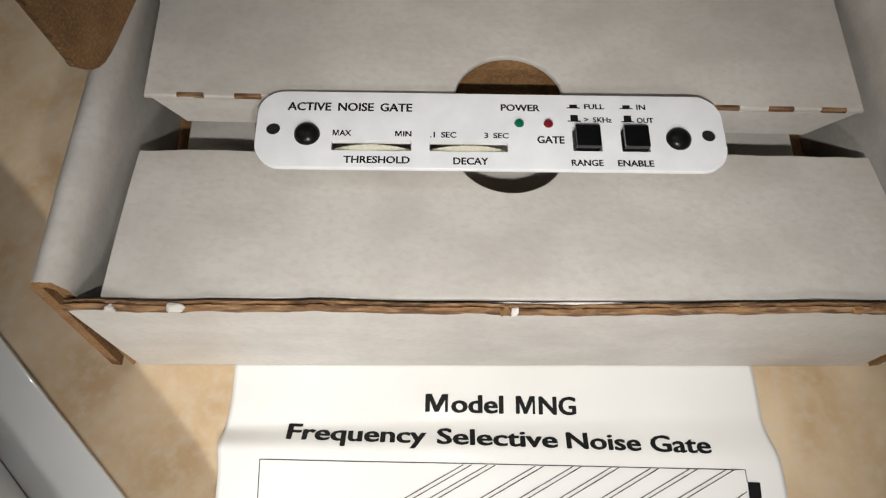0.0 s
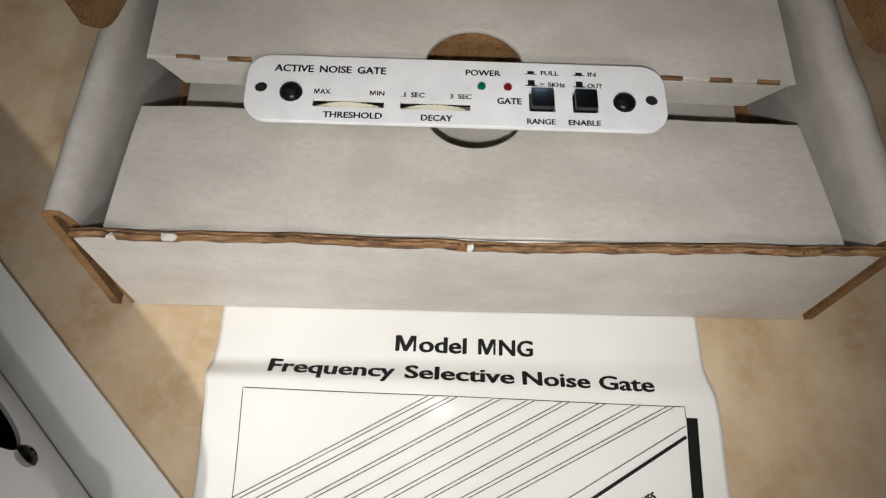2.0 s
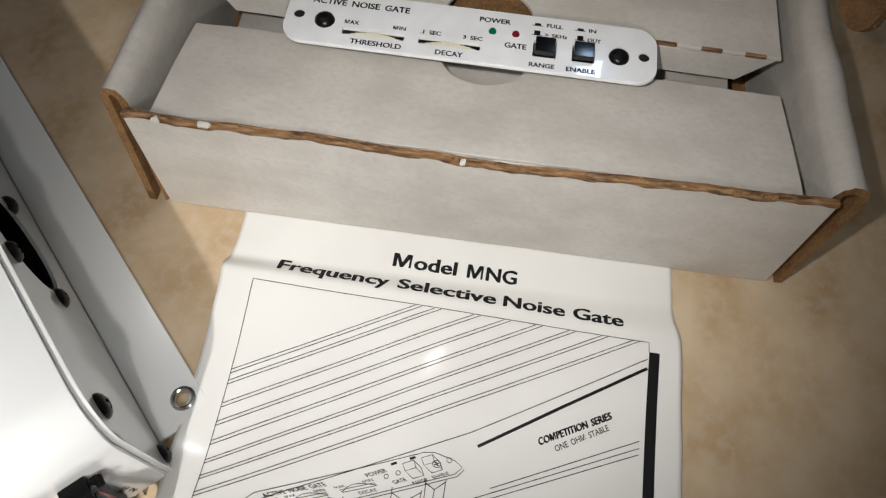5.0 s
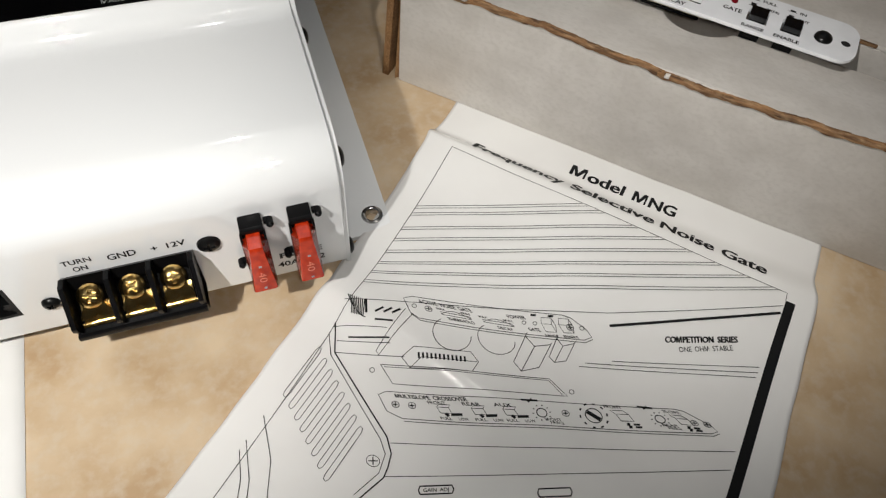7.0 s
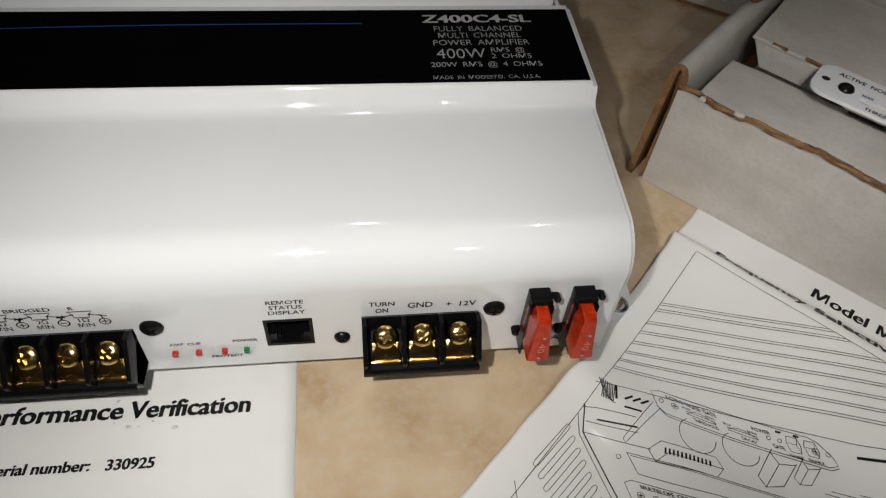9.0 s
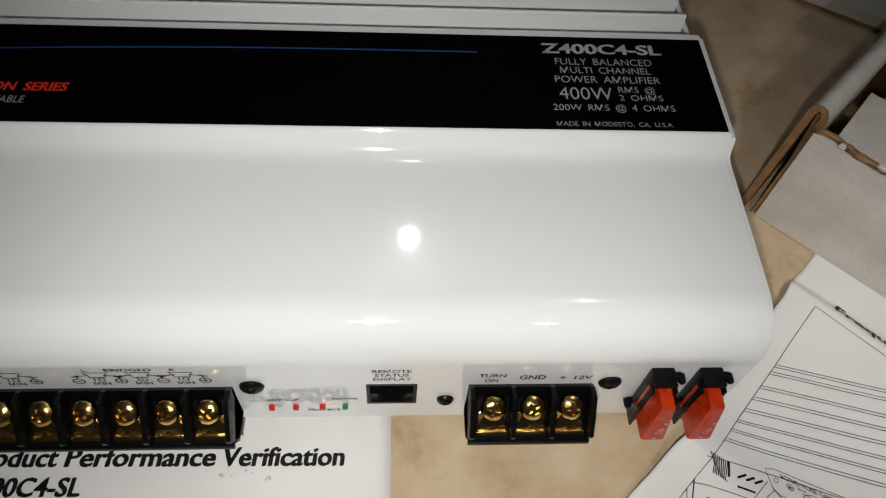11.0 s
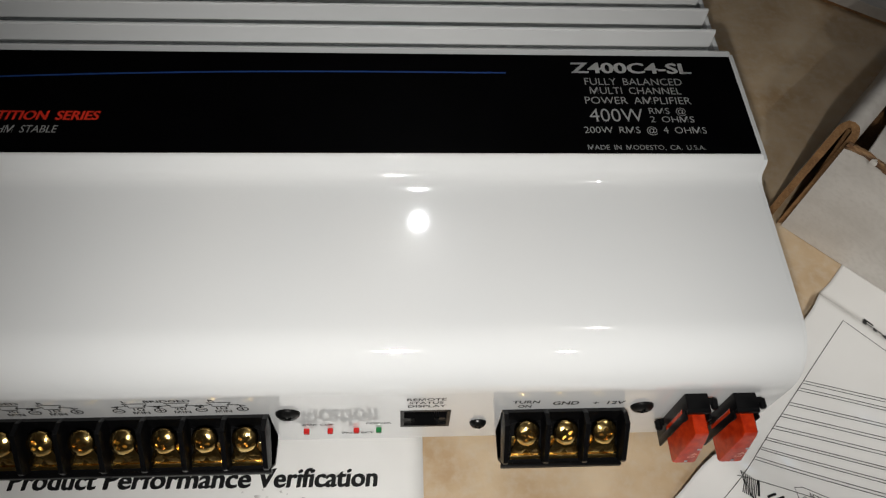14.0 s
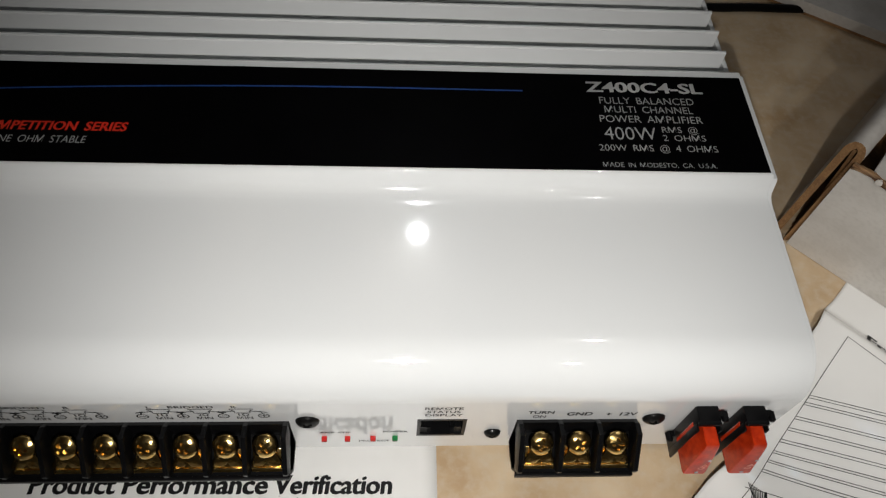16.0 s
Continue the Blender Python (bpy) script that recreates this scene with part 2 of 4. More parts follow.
def ribbon(points, width, closed=False, z=0.00004):
    """A flat stroke along points."""
    bm = bmesh.new()
    pts = [Vector((x, y)) for x, y in points]
    k = len(pts)
    sides = []
    for i, p in enumerate(pts):
        a = pts[i - 1] if i or closed else p
        b = pts[(i + 1) % k] if i < k - 1 or closed else p
        d = (b - a).normalized()
        nrm = Vector((-d.y, d.x)) * width / 2
        sides.append((bm.verts.new((*(p + nrm), z)), bm.verts.new((*(p - nrm), z))))
    for i in range(k if closed else k - 1):
        (a, b), (c, d) = sides[i], sides[(i + 1) % k]
        bm.faces.new((a, b, d, c))
    return bm


def arc(cx, cy, rx, ry, a0=0, a1=360, steps=24):
    return [(cx + rx * math.cos(radians(a0 + (a1 - a0) * i / steps)), cy + ry * math.sin(radians(a0 + (a1 - a0) * i / steps))) for i in range(steps + 1)]


def screw_head(radius, height, recess=True):
    """A domed pan head on z, with a cross recess."""
    bm = lathe([(0, height * 0.92), (radius * 0.35, height * 0.90), (radius * 0.7, height * 0.72), (radius * 0.94, height * 0.36), (radius, 0.0), (radius * 0.8, -0.0004), (0, -0.0004)], 28)
    return bm


def cross_recess(radius, height):
    a, b = radius * 0.5, radius * 0.14
    plus = [(-a, -b), (-b, -b), (-b, -a), (b, -a), (b, -b), (a, -b), (a, b), (b, b), (b, a), (-b, a), (-b, b), (-a, b)]
    return prism(plus, height * 0.45, height * 1.4)


# ---------------------------------------------------------------- the counter and the dark room round it
bm = block(-1.1, 1.0, -0.55, 0.65, -0.04, 0.0, 0.003)
tagged(part("countertop", bm, LAMINATE), "mottled beige laminate countertop", "countertop", kind="structure")
for name, box in (("wall_north", (-1.6, 1.6, 1.6, 1.7, -0.9, 1.6)), ("wall_south", (-1.6, 1.6, -1.7, -1.6, -0.9, 1.6)),
                  ("wall_east", (1.6, 1.7, -1.7, 1.7, -0.9, 1.6)), ("wall_west", (-1.7, -1.6, -1.7, 1.7, -0.9, 1.6)),
                  ("ceiling", (-1.7, 1.7, -1.7, 1.7, 1.6, 1.7)), ("floor", (-1.7, 1.7, -1.7, 1.7, -1.0, -0.9))):
    tagged(part(name, block(*box), WALLPAINT), "plain painted surface of the dark room", "room", kind="structure")


# ---------------------------------------------------------------- the power amplifier
AMP = Matrix.Translation((-0.334, 0.144, 0))
amp = thing("power_amplifier", AMP, "glossy white finned power amplifier with black lettered panel on the counter", "amplifier")
TO_AMP = AMP.inverted()
X0, X1, FACE = -0.556, -0.1130, 0.042


def amp_part(name, bm, material, parent=None, label="", smooth=True):
    return part(name, moved(bm, TO_AMP), material, parent or amp, label, smooth)


def on_face(bm, lift=0.00006):
    """From the xy plane to the upright front face."""
    return moved(bm, Matrix(((1, 0, 0, 0), (0, 0, -1, FACE - lift), (0, 1, 0, 0), (0, 0, 0, 1))))


# outline of the extruded shell: front face, rolled edge, flat top, step, panel bed
front = [(0.042, 0.0085), (0.042, 0.043)]
front += [(0.0555 - 0.0135 * math.cos(radians(a)), 0.0432 + 0.0135 * math.sin(radians(a))) for a in range(8, 91, 8)]
front += [(0.0575, 0.05676), (0.0600, 0.05684), (0.0700, 0.05716), (0.0945, 0.05794), (0.0965, 0.05802), (0.0984, 0.0582), (0.0999, 0.0589), (0.1007, 0.0601), (0.1011, 0.0617), (0.1015, 0.0634), (0.1022, 0.0645), (0.1030, 0.0649)]
outline = front + [(0.1436, 0.0652), (0.1448, 0.0644), (0.1450, 0.036), (0.2300, 0.036), (0.2300, 0.0085)]
shell = amp_part("shell", prism(outline, X0, X1, "x", 0.0004), ENAMEL, label="glossy white extruded shell")
cut(shell, moved(block(-0.2157, -0.2020, 0.0405, 0.056, 0.0182, 0.0315), TO_AMP))

# cooling fins behind the panel
for i in range(8):
    y = 0.1535 + 0.0099 * i
    fin = amp_part("fin", prism([(y - 0.0008, 0.0355), (y - 0.0006, 0.0646), (y - 0.0002, 0.0650), (y + 0.0004, 0.0650), (y + 0.0008, 0.0646), (y + 0.0011, 0.0355)], X0 + 0.001, X1 - 0.0019, "x"), ENAMEL)

# black panel with its writing
panel = amp_part("top_panel", prism([(0.1030, 0.0649), (0.1030, 0.06515), (0.1410, 0.0654), (0.1410, 0.0650)], X0 + 0.002, X1 - 0.0010, "x"), BLACKPANEL, label="black panel with silver and red lettering")
PZ = Matrix.Translation((0, 0, 0.06548)) @ Matrix.Rotation(radians(0.4), 4, "X")


def panel_text(text, x0, x1, y0, y1, material, bold=0.0, slant=0.0, name="writing"):
    bm = letters(text, x0, x1, y0, y1, bold, slant)
    for v in bm.verts:
        v.co.z = 0.0652 + (v.co.y - 0.1030) * 0.0066 + 0.00007
    amp_part(name, bm, material, panel, smooth=False)


panel_text("Z400C4-SL", -0.1642, -0.1273, 0.1336, 0.1378, PALEINK, 0.0215)
panel_text("FULLY  BALANCED", -0.1606, -0.1312, 0.1287, 0.1315, SILVERINK, -0.006)
panel_text("MULTI  CHANNEL", -0.1595, -0.1322, 0.1251, 0.1278, SILVERINK, -0.006)
panel_text("POWER  AMPLIFIER", -0.1615, -0.1300, 0.1212, 0.1240, SILVERINK, -0.006)
panel_text("400W", -0.1610, -0.1453, 0.1144, 0.1194, SILVERINK, -0.006)
panel_text("RMS  @", -0.1433, -0.1324, 0.1174, 0.1197, SILVERINK, -0.006)
panel_text("2  OHMS", -0.1435, -0.1306, 0.1142, 0.1165, SILVERINK, -0.006)
panel_text("200W  RMS  @  4  OHMS", -0.1633, -0.1279, 0.1101, 0.1125, SILVERINK, -0.006)
panel_text("MADE  IN  MODESTO,  CA.  U.S.A.", -0.1631, -0.1296, 0.1041, 0.1058, SILVERINK, -0.006)
panel_text("COMPETITION  SERIES", -0.3395, -0.2977, 0.1142, 0.1174, REDINK, 0.0225, 0.12)
panel_text("ONE  OHM  STABLE", -0.3340, -0.3080, 0.1096, 0.1122, SILVERINK, -0.006, 0.12)
curve = [(-0.1839 - 0.26 * k / 40, 0.1333 - 0.0038 * max(0.0, (k - 6) / 18) ** 2) for k in range(0, 41)]
bm = ribbon(curve, 0.0006)
for v in bm.verts:
    v.co.z = 0.0652 + (v.co.y - 0.1030) * 0.0066 + 0.00007
amp_part("stripe", bm, BLUEINK, panel, "thin dark blue stripe", False)

# end plate, with its fan opening, and the mounting flange
inset = [(y + 0.0014 if y < 0.06 else y, z - 0.0012) for y, z in front[1:-1]]
plate_line = [(0.0434, 0.003)] + inset + [(0.1436, 0.0638), (0.1450, 0.058), (0.2290, 0.058), (0.2290, 0.003)]
end_plate = amp_part("end_plate", prism(plate_line, X1, X1 + 0.0016, "x", 0.0003), ENAMEL, label="white steel end plate")
cut(end_plate, moved(moved(lathe([(0, -0.02), (0.0175, -0.02), (0.0175, 0.02), (0, 0.02)], 40), Matrix.Translation((X1, 0.111, 0.036)) @ Matrix.Rotation(radians(90), 4, "Y")), TO_AMP))
well = moved(lathe([(0.0175, 0.0006), (0.0172, -0.012), (0.006, -0.012), (0.0055, -0.006), (0, -0.006)], 40), Matrix.Translation((X1, 0.111, 0.036)) @ Matrix.Rotation(radians(90), 4, "Y"))
shell_end = cut(shell, moved(moved(lathe([(0, -0.03), (0.0178, -0.03), (0.0178, 0.03), (0, 0.03)], 40), Matrix.Translation((X1 - 0.017, 0.111, 0.036)) @ Matrix.Rotation(radians(90), 4, "Y")), TO_AMP))
fan = amp_part("fan", well, BLACKPLASTIC, label="black cooling fan behind the end plate")
for k in range(7):
    blade = moved(block(0.0052, 0.0165, -0.0032, 0.0032, -0.0004, 0.0004), Matrix.Rotation(radians(35), 4, "X"))
    amp_part("blade", moved(moved(blade, Matrix.Rotation(radians(k * 360 / 7), 4, "Z")), Matrix.Translation((X1 - 0.008, 0.111, 0.036)) @ Matrix.Rotation(radians(90), 4, "Y")), BLACKPLASTIC, fan)
flange_line = [(X1 + 0.0016, 0.0528)] + [(-0.0985 + 0.0035 * math.cos(radians(a)), 0.0563 + 0.0035 * math.sin(radians(a))) for a in range(-90, 1, 15)]
flange_line += [(-0.0985 + 0.0035 * math.cos(radians(a)), 0.2235 + 0.0035 * math.sin(radians(a))) for a in range(0, 91, 15)] + [(X1 + 0.0016, 0.2270)]
flange = amp_part("mounting_flange", prism(flange_line, 0.0008, 0.0030, "z", 0.0005), ENAMEL, label="glossy white steel mounting flange")
for y in (0.0600, 0.2205):
    cut(flange, moved(moved(lathe([(0, -0.01), (0.0031, -0.01), (0.0031, 0.01), (0, 0.01)], 28), Matrix.Translation((-0.1004, y, 0))), TO_AMP))
    amp_part("bushing", moved(lathe([(0.0031, 0.0010), (0.0036, 0.0030), (0.0035, 0.0034), (0.0028, 0.0036), (0.0023, 0.0033), (0.0022, 0.0008)], 28), Matrix.Translation((-0.1004, y, 0))), CHROME, flange, "bright metal hole bushing")
side_screws = [(0.0520, 0.0446, 0.0034), (0.0480, 0.0070, 0.0030), (0.0935, 0.0265, 0.0030), (0.1285, 0.0265, 0.0030), (0.0960, 0.0500, 0.0030), (0.1260, 0.0510, 0.0030), (0.1500, 0.0440, 0.0034), (0.2200, 0.0500, 0.0034)]
for y, z, r in side_screws:
    turn = Matrix.Translation((X1 + 0.0016, y, z)) @ Matrix.Rotation(radians(90), 4, "Y")
    head = amp_part("side_screw", moved(screw_head(r, 0.0021), turn), BLACKSTEEL, label="black pan-head screw")
    cut(head, moved(moved(cross_recess(r, 0.0021), turn), TO_AMP))

# front face: screws
for x, z, r in ((-0.1500, 0.0319, 0.0032), (-0.1940, 0.0211, 0.0024), (-0.2455, 0.0311, 0.0033), (-0.3420, 0.0311, 0.0033)):
    turn = Matrix.Translation((x, FACE, z)) @ Matrix.Rotation(radians(90), 4, "X") @ Matrix.Rotation(radians(x * 9000), 4, "Z")
    head = amp_part("face_screw", moved(screw_head(r, 0.0019), turn), BLACKSTEEL, label="black pan-head screw")
    cut(head, moved(moved(cross_recess(r, 0.0019), turn), TO_AMP))


def face_text(text, x0, x1, z0, z1, bold=0.019, material=None):
    amp_part("face_writing", on_face(letters(text, x0, x1, z0, z1, bold)), material or INK, shell, smooth=False)


for text, x0, x1, z0, z1 in (("REMOTE", -0.2139, -0.2037, 0.0390, 0.0407), ("STATUS", -0.2133, -0.2043, 0.0366, 0.0383), ("DISPLAY", -0.2137, -0.2035, 0.0341, 0.0358),
                             ("TURN", -0.1860, -0.1788, 0.0356, 0.0376), ("ON", -0.1842, -0.1806, 0.0324, 0.0344), ("GND", -0.1751, -0.1680, 0.0341, 0.0366),
                             ("+  12V", -0.1643, -0.1555, 0.0339, 0.0362), ("AMP  CLIP", -0.2430, -0.2342, 0.0209, 0.0222), ("POWER", -0.2252, -0.2181, 0.0213, 0.0226),
                             ("PROTECT", -0.2323, -0.2233, 0.0134, 0.0147), ("FUSE", -0.1325, -0.1200, 0.0170, 0.0195), ("40A  X  2", -0.1335, -0.1195, 0.0125, 0.0150)):
    face_text(text, x0, x1, z0, z1)

# speaker wiring diagrams over the long terminal strip
for right in (-0.2565, -0.2983):
    def seat(k):
        return right - 0.01045 * k
    face_text("L", seat(2.75), seat(2.64), 0.0412, 0.0426)
    face_text("BRIDGED", seat(2.24), seat(1.14), 0.0412, 0.0427)
    face_text("R", seat(0.72), seat(0.58), 0.0412, 0.0426)
    for k, ohm in ((2.5, "1"), (1.5, "2"), (0.5, "1")):
        c = seat(k)
        horn = [(c - 0.0031, 0.0404), (c + 0.0031, 0.0404), (c + 0.0023, 0.0392), (c + 0.0020, 0.0389), (c + 0.0020, 0.0376), (c - 0.0020, 0.0376), (c - 0.0020, 0.0389), (c - 0.0023, 0.0392)]
        amp_part("diagram", on_face(ribbon(horn, 0.00038, True)), INK, shell, smooth=False)
        for side in (-1, 1):
            amp_part("diagram", on_face(ribbon([(c + side * 0.0018, 0.0390)] + [(c + side * (0.0052 - 0.0012 * math.cos(radians(a))), 0.0379 + 0.0012 * math.sin(radians(a))) for a in (90, 120, 150, 180)][::-1][:1] + [(c + side * 0.0044, 0.0388), (c + side * 0.0050, 0.0378), (c + side * 0.0052, 0.0368)], 0.00038)), INK, shell, smooth=False)
        face_text(ohm + "Ω", c - 0.0013, c + 0.0015, 0.0355, 0.0372, 0.016)
        face_text("MIN", c - 0.0020, c + 0.0022, 0.0331, 0.0349, 0.016)
    for k in range(4):
        c = seat(k)
        amp_part("diagram", on_face(ribbon(arc(c, 0.0354, 0.0014, 0.0014)[:-1], 0.00038, True)), INK, shell, smooth=False)
        amp_part("diagram", on_face(ribbon([(c - 0.0009, 0.0354), (c + 0.0009, 0.0354)], 0.00038)), INK, shell, smooth=False)
        if k % 2 == 0:
            amp_part("diagram", on_face(ribbon([(c, 0.0363), (c, 0.0345)], 0.00038)), INK, shell, smooth=False)

# status lamps and the remote socket
for x, material, word in ((-0.2420, LEDRED, "red"), (-0.2354, LEDRED, "red"), (-0.2281, LEDRED, "red"), (-0.2218, LEDGREEN, "green")):
    turn = Matrix.Translation((x, FACE, 0.0175)) @ Matrix.Rotation(radians(90), 4, "X")
    amp_part("status_lamp", moved(block(-0.0008, 0.0008, -0.0008, 0.0008, -0.0005, 0.0014, 0.0003), turn), material, label=word + " status lamp, unlit")
jack = amp_part("remote_socket", join(block(-0.2157, -0.2147, FACE - 0.0001, 0.054, 0.0182, 0.0315), block(-0.2030, -0.2020, FACE - 0.0001, 0.054, 0.0182, 0.0315),
                                      block(-0.2147, -0.2030, FACE - 0.0001, 0.054, 0.0305, 0.0315), block(-0.2147, -0.2030, FACE - 0.0001, 0.054, 0.0182, 0.0194),
                                      block(-0.2147, -0.2030, 0.0525, 0.054, 0.0194, 0.0305)), BLACKPLASTIC, label="black modular data socket")
amp_part("keyway", join(block(-0.2147, -0.2127, FACE + 0.0006, 0.052, 0.0194, 0.0235), block(-0.2050, -0.2030, FACE + 0.0006, 0.052, 0.0194, 0.0235),
                        block(-0.2127, -0.2117, FACE + 0.0012, 0.052, 0.0194, 0.0215), block(-0.2060, -0.2050, FACE + 0.0012, 0.052, 0.0194, 0.0215)), BLACKPLASTIC, jack)


# barrier terminal strips with slanted screws
def terminal_strip(right, count, pitch, first):
    left = first - pitch * (count - 1) - pitch * 0.5 - 0.0012
    wall_line = [(0.0420, 0.0308), (0.0400, 0.0330), (0.0365, 0.0338), (0.0293, 0.0246), (0.0293, 0.0232), (0.0310, 0.0200), (0.0335, 0.0142), (0.0420, 0.0130)]
    bed_line = [(0.0420, 0.0268), (0.0395, 0.0268), (0.0306, 0.0192), (0.0335, 0.0130), (0.0420, 0.0130)]
    strip = amp_part("terminal_strip", prism(bed_line, left, right, "x", 0.0003), BLACKPLASTIC, label="black barrier terminal strip with gold screws")
    back = [(0.0420, 0.0308), (0.0408, 0.0318), (0.0400, 0.0268), (0.0420, 0.0268)]
    amp_part("back_wall", prism(back, left, right, "x"), BLACKPLASTIC, strip)
    for k in range(count + 1):
        x = first + pitch * (0.5 - k)
        if k == 0:
            x = right - 0.0007
        if k == count:
            x = left + 0.0007
        amp_part("barrier", prism(wall_line, x - 0.0007, x + 0.0007, "x", 0.0003), BLACKPLASTIC, strip)
    amp_part("front_lip", block(left, right, 0.0296, 0.0308, 0.0178, 0.0196, 0.0003), BLACKPLASTIC, strip)
    slope = math.degrees(math.atan2(0.0268 - 0.0192, 0.0395 - 0.0306))
    for k in range(count):
        x = first - pitch * k
        lie = Matrix.Translation((x, 0.0361, 0.02412)) @ Matrix.Rotation(radians(slope), 4, "X")
        saddle = moved(prism([(-0.0024, 0.0030), (0.0024, 0.0030), (0.0028, -0.0010), (0.0041, -0.0036), (0.0041, -0.0046), (0.0010, -0.0046), (0.0, -0.0034), (-0.0010, -0.0046), (-0.0041, -0.0046), (-0.0041, -0.0036), (-0.0028, -0.0010)], 0.0, 0.0007, "z", 0.0002),
                       Matrix.Translation((0, 0.0012, 0.0023)) @ Matrix.Rotation(radians(9), 4, "X"))
        clamp = amp_part("terminal_plate", moved(join(block(-0.0038, 0.0038, -0.0050, 0.0010, 0.0004, 0.0010, 0.0002), block(-0.0043, 0.0043, -0.0054, -0.0042, 0.0003, 0.0016, 0.0003)), lie), GOLD, strip, "gold-plated terminal plate")
        amp_part("wire_saddle", moved(saddle, lie), GOLD, strip, "gold-plated wire clamp")
        spin = Matrix.Translation((0, 0.0030, 0.0036)) @ Matrix.Rotation(radians(37 * k + 20 * (count % 3)), 4, "Z")
        head = amp_part("terminal_screw", moved(moved(join(screw_head(0.0035, 0.0018), lathe([(0, 0.0002), (0.0018, 0.0002), (0.0018, -0.003), (0, -0.003)], 16)), spin), lie), GOLD, strip, "gold-plated cross-head screw")
        cut(head, moved(moved(moved(cross_recess(0.0035, 0.0019), spin), lie), TO_AMP))


terminal_strip(-0.1545, 3, 0.01055, -0.1606)
terminal_strip(-0.2505, 8, 0.01045, -0.2565)

# blade fuses in their holders
for x in (-0.1380, -0.1250):
    holder = amp_part("fuse_holder", join(block(x - 0.0031, x + 0.0031, 0.0375, FACE, 0.0145, 0.0408, 0.0005), block(x - 0.0031, x + 0.0031, 0.0366, 0.0378, 0.0392, 0.0408, 0.0004),
                                          block(x - 0.0034, x - 0.0028, 0.0356, 0.0378, 0.0155, 0.0390, 0.0002), block(x + 0.0028, x + 0.0034, 0.0356, 0.0378, 0.0155, 0.0390, 0.0002)), BLACKPLASTIC, label="black blade-fuse holder")
    for sx, z in ((-1, 0.0225), (1, 0.0388)):
        amp_part("locking_ear", moved(lathe([(0, 0.0), (0.0010, 0.0), (0.0010, 0.0022), (0.0006, 0.0027), (0, 0.0028)], 16), Matrix.Translation((x + sx * 0.0050, 0.0408, z)) @ Matrix.Rotation(radians(90), 4, "X")), BLACKPLASTIC, holder)
        amp_part("ear_arm", block(min(x + sx * 0.0034, x + sx * 0.0052), max(x + sx * 0.0034, x + sx * 0.0052), 0.0395, 0.0412, z - 0.0007, z + 0.0007, 0.0002), BLACKPLASTIC, holder)
    side = [(0.0395, 0.0225), (0.0365, 0.0225), (0.0358, 0.0218), (0.0296, 0.0218), (0.0289, 0.0226), (0.0289, 0.0378), (0.0296, 0.0391), (0.0350, 0.0391), (0.0360, 0.0372), (0.0395, 0.0372)]
    body = prism(side, x - 0.0033, x + 0.0033, "x", 0.0008)
    for v in body.verts:
        if v.co.z > 0.0365:
            v.co.x = x + (v.co.x - x) * 0.58
            v.co.y += 0.0022
    fuse = amp_part("fuse", body, FUSERED, label="translucent red forty-amp blade fuse")
    for z in (0.0240, 0.0345):
        amp_part("test_slot", block(x - 0.0004, x + 0.0004, 0.02878, 0.0290, z - 0.0003, z + 0.0003), SILVERINK, fuse, "bare metal test point")
    mark = letters("40", -0.0024, 0.0024, -0.0010, 0.0010)
    amp_part("rating", moved(mark, Matrix.Translation((x, 0.02885, 0.0295)) @ Matrix.Rotation(radians(90), 4, "X") @ Matrix.Rotation(radians(-90), 4, "Z")), FUSEMARK, fuse, smooth=False)


# ---------------------------------------------------------------- the test sheet under the amplifier
sheet = thing("test_sheet", pose(-0.317, -0.080, 0), "white printed test sheet lying partly under the amplifier", "paper")
bm = bmesh.new()
bmesh.ops.create_grid(bm, x_segments=44, y_segments=56, size=1)
for v in bm.verts:
    x, y = v.co.x * 0.108, v.co.y * 0.1397
    v.co = Vector((x, y, 0.00045 + 0.00025 * noise.noise(Vector((x * 14, y * 14, 3)))))
leaf = part("leaf", bm, COPYPAPER, sheet)
mod = leaf.modifiers.new("thickness", "SOLIDIFY")
mod.thickness, mod.offset = 0.0001, -1


def sheet_text(text, x0, x1, y0, y1, bold=0.027, slant=0.08, material=None, tilt=-0.7):
    bm = letters(text, x0, x1, y0, y1, bold, slant, 0.0008)
    moved(bm, Matrix.Translation((x1, y0, 0)) @ Matrix.Rotation(radians(tilt), 4, "Z") @ Matrix.Translation((-x1, -y0, 0)))
    part("writing", moved(bm, sheet.matrix_basis.inverted() @ Matrix.Translation((0.0009, 0.0005, 0))), material or INK, leaf, smooth=False)


for word, a, b in (("Product", 0.0, 0.2345), ("Performance", 0.2526, 0.652), ("Verification", 0.669, 1.0)):
    sheet_text(word, -0.3294 + 0.1060 * a, -0.3294 + 0.1060 * b, 0.0296 + 0.0013 * (1 - b), 0.0350 + 0.0013 * (1 - b))
sheet_text("Z400C4-SL", -0.3294, -0.2963, 0.0222, 0.0274)
sheet_text("/95", -0.3075, -0.2994, 0.0153, 0.0184)
sheet_text("Serial number:", -0.2943, -0.2667, 0.0146, 0.0178)
sheet_text("330925", -0.2627, -0.2492, 0.0142, 0.0174)
random.seed(4)
for k in range(14):
    x, y, s = -0.2515 + random.gauss(0, 0.005), 0.0320 + random.gauss(0, 0.0035), random.uniform(0.0003, 0.0011)
    blob = [(x + s * random.uniform(0.5, 1.2) * math.cos(a), y + s * random.uniform(0.4, 1.0) * math.sin(a)) for a in [i * 0.7 for i in range(9)]]
    bm = bmesh.new()
    bm.faces.new([bm.verts.new((px, py, 0.00074)) for px, py in blob])
    part("smudge", moved(bm, sheet.matrix_basis.inverted()), SMUDGE, leaf, "faint grey smudge", False)


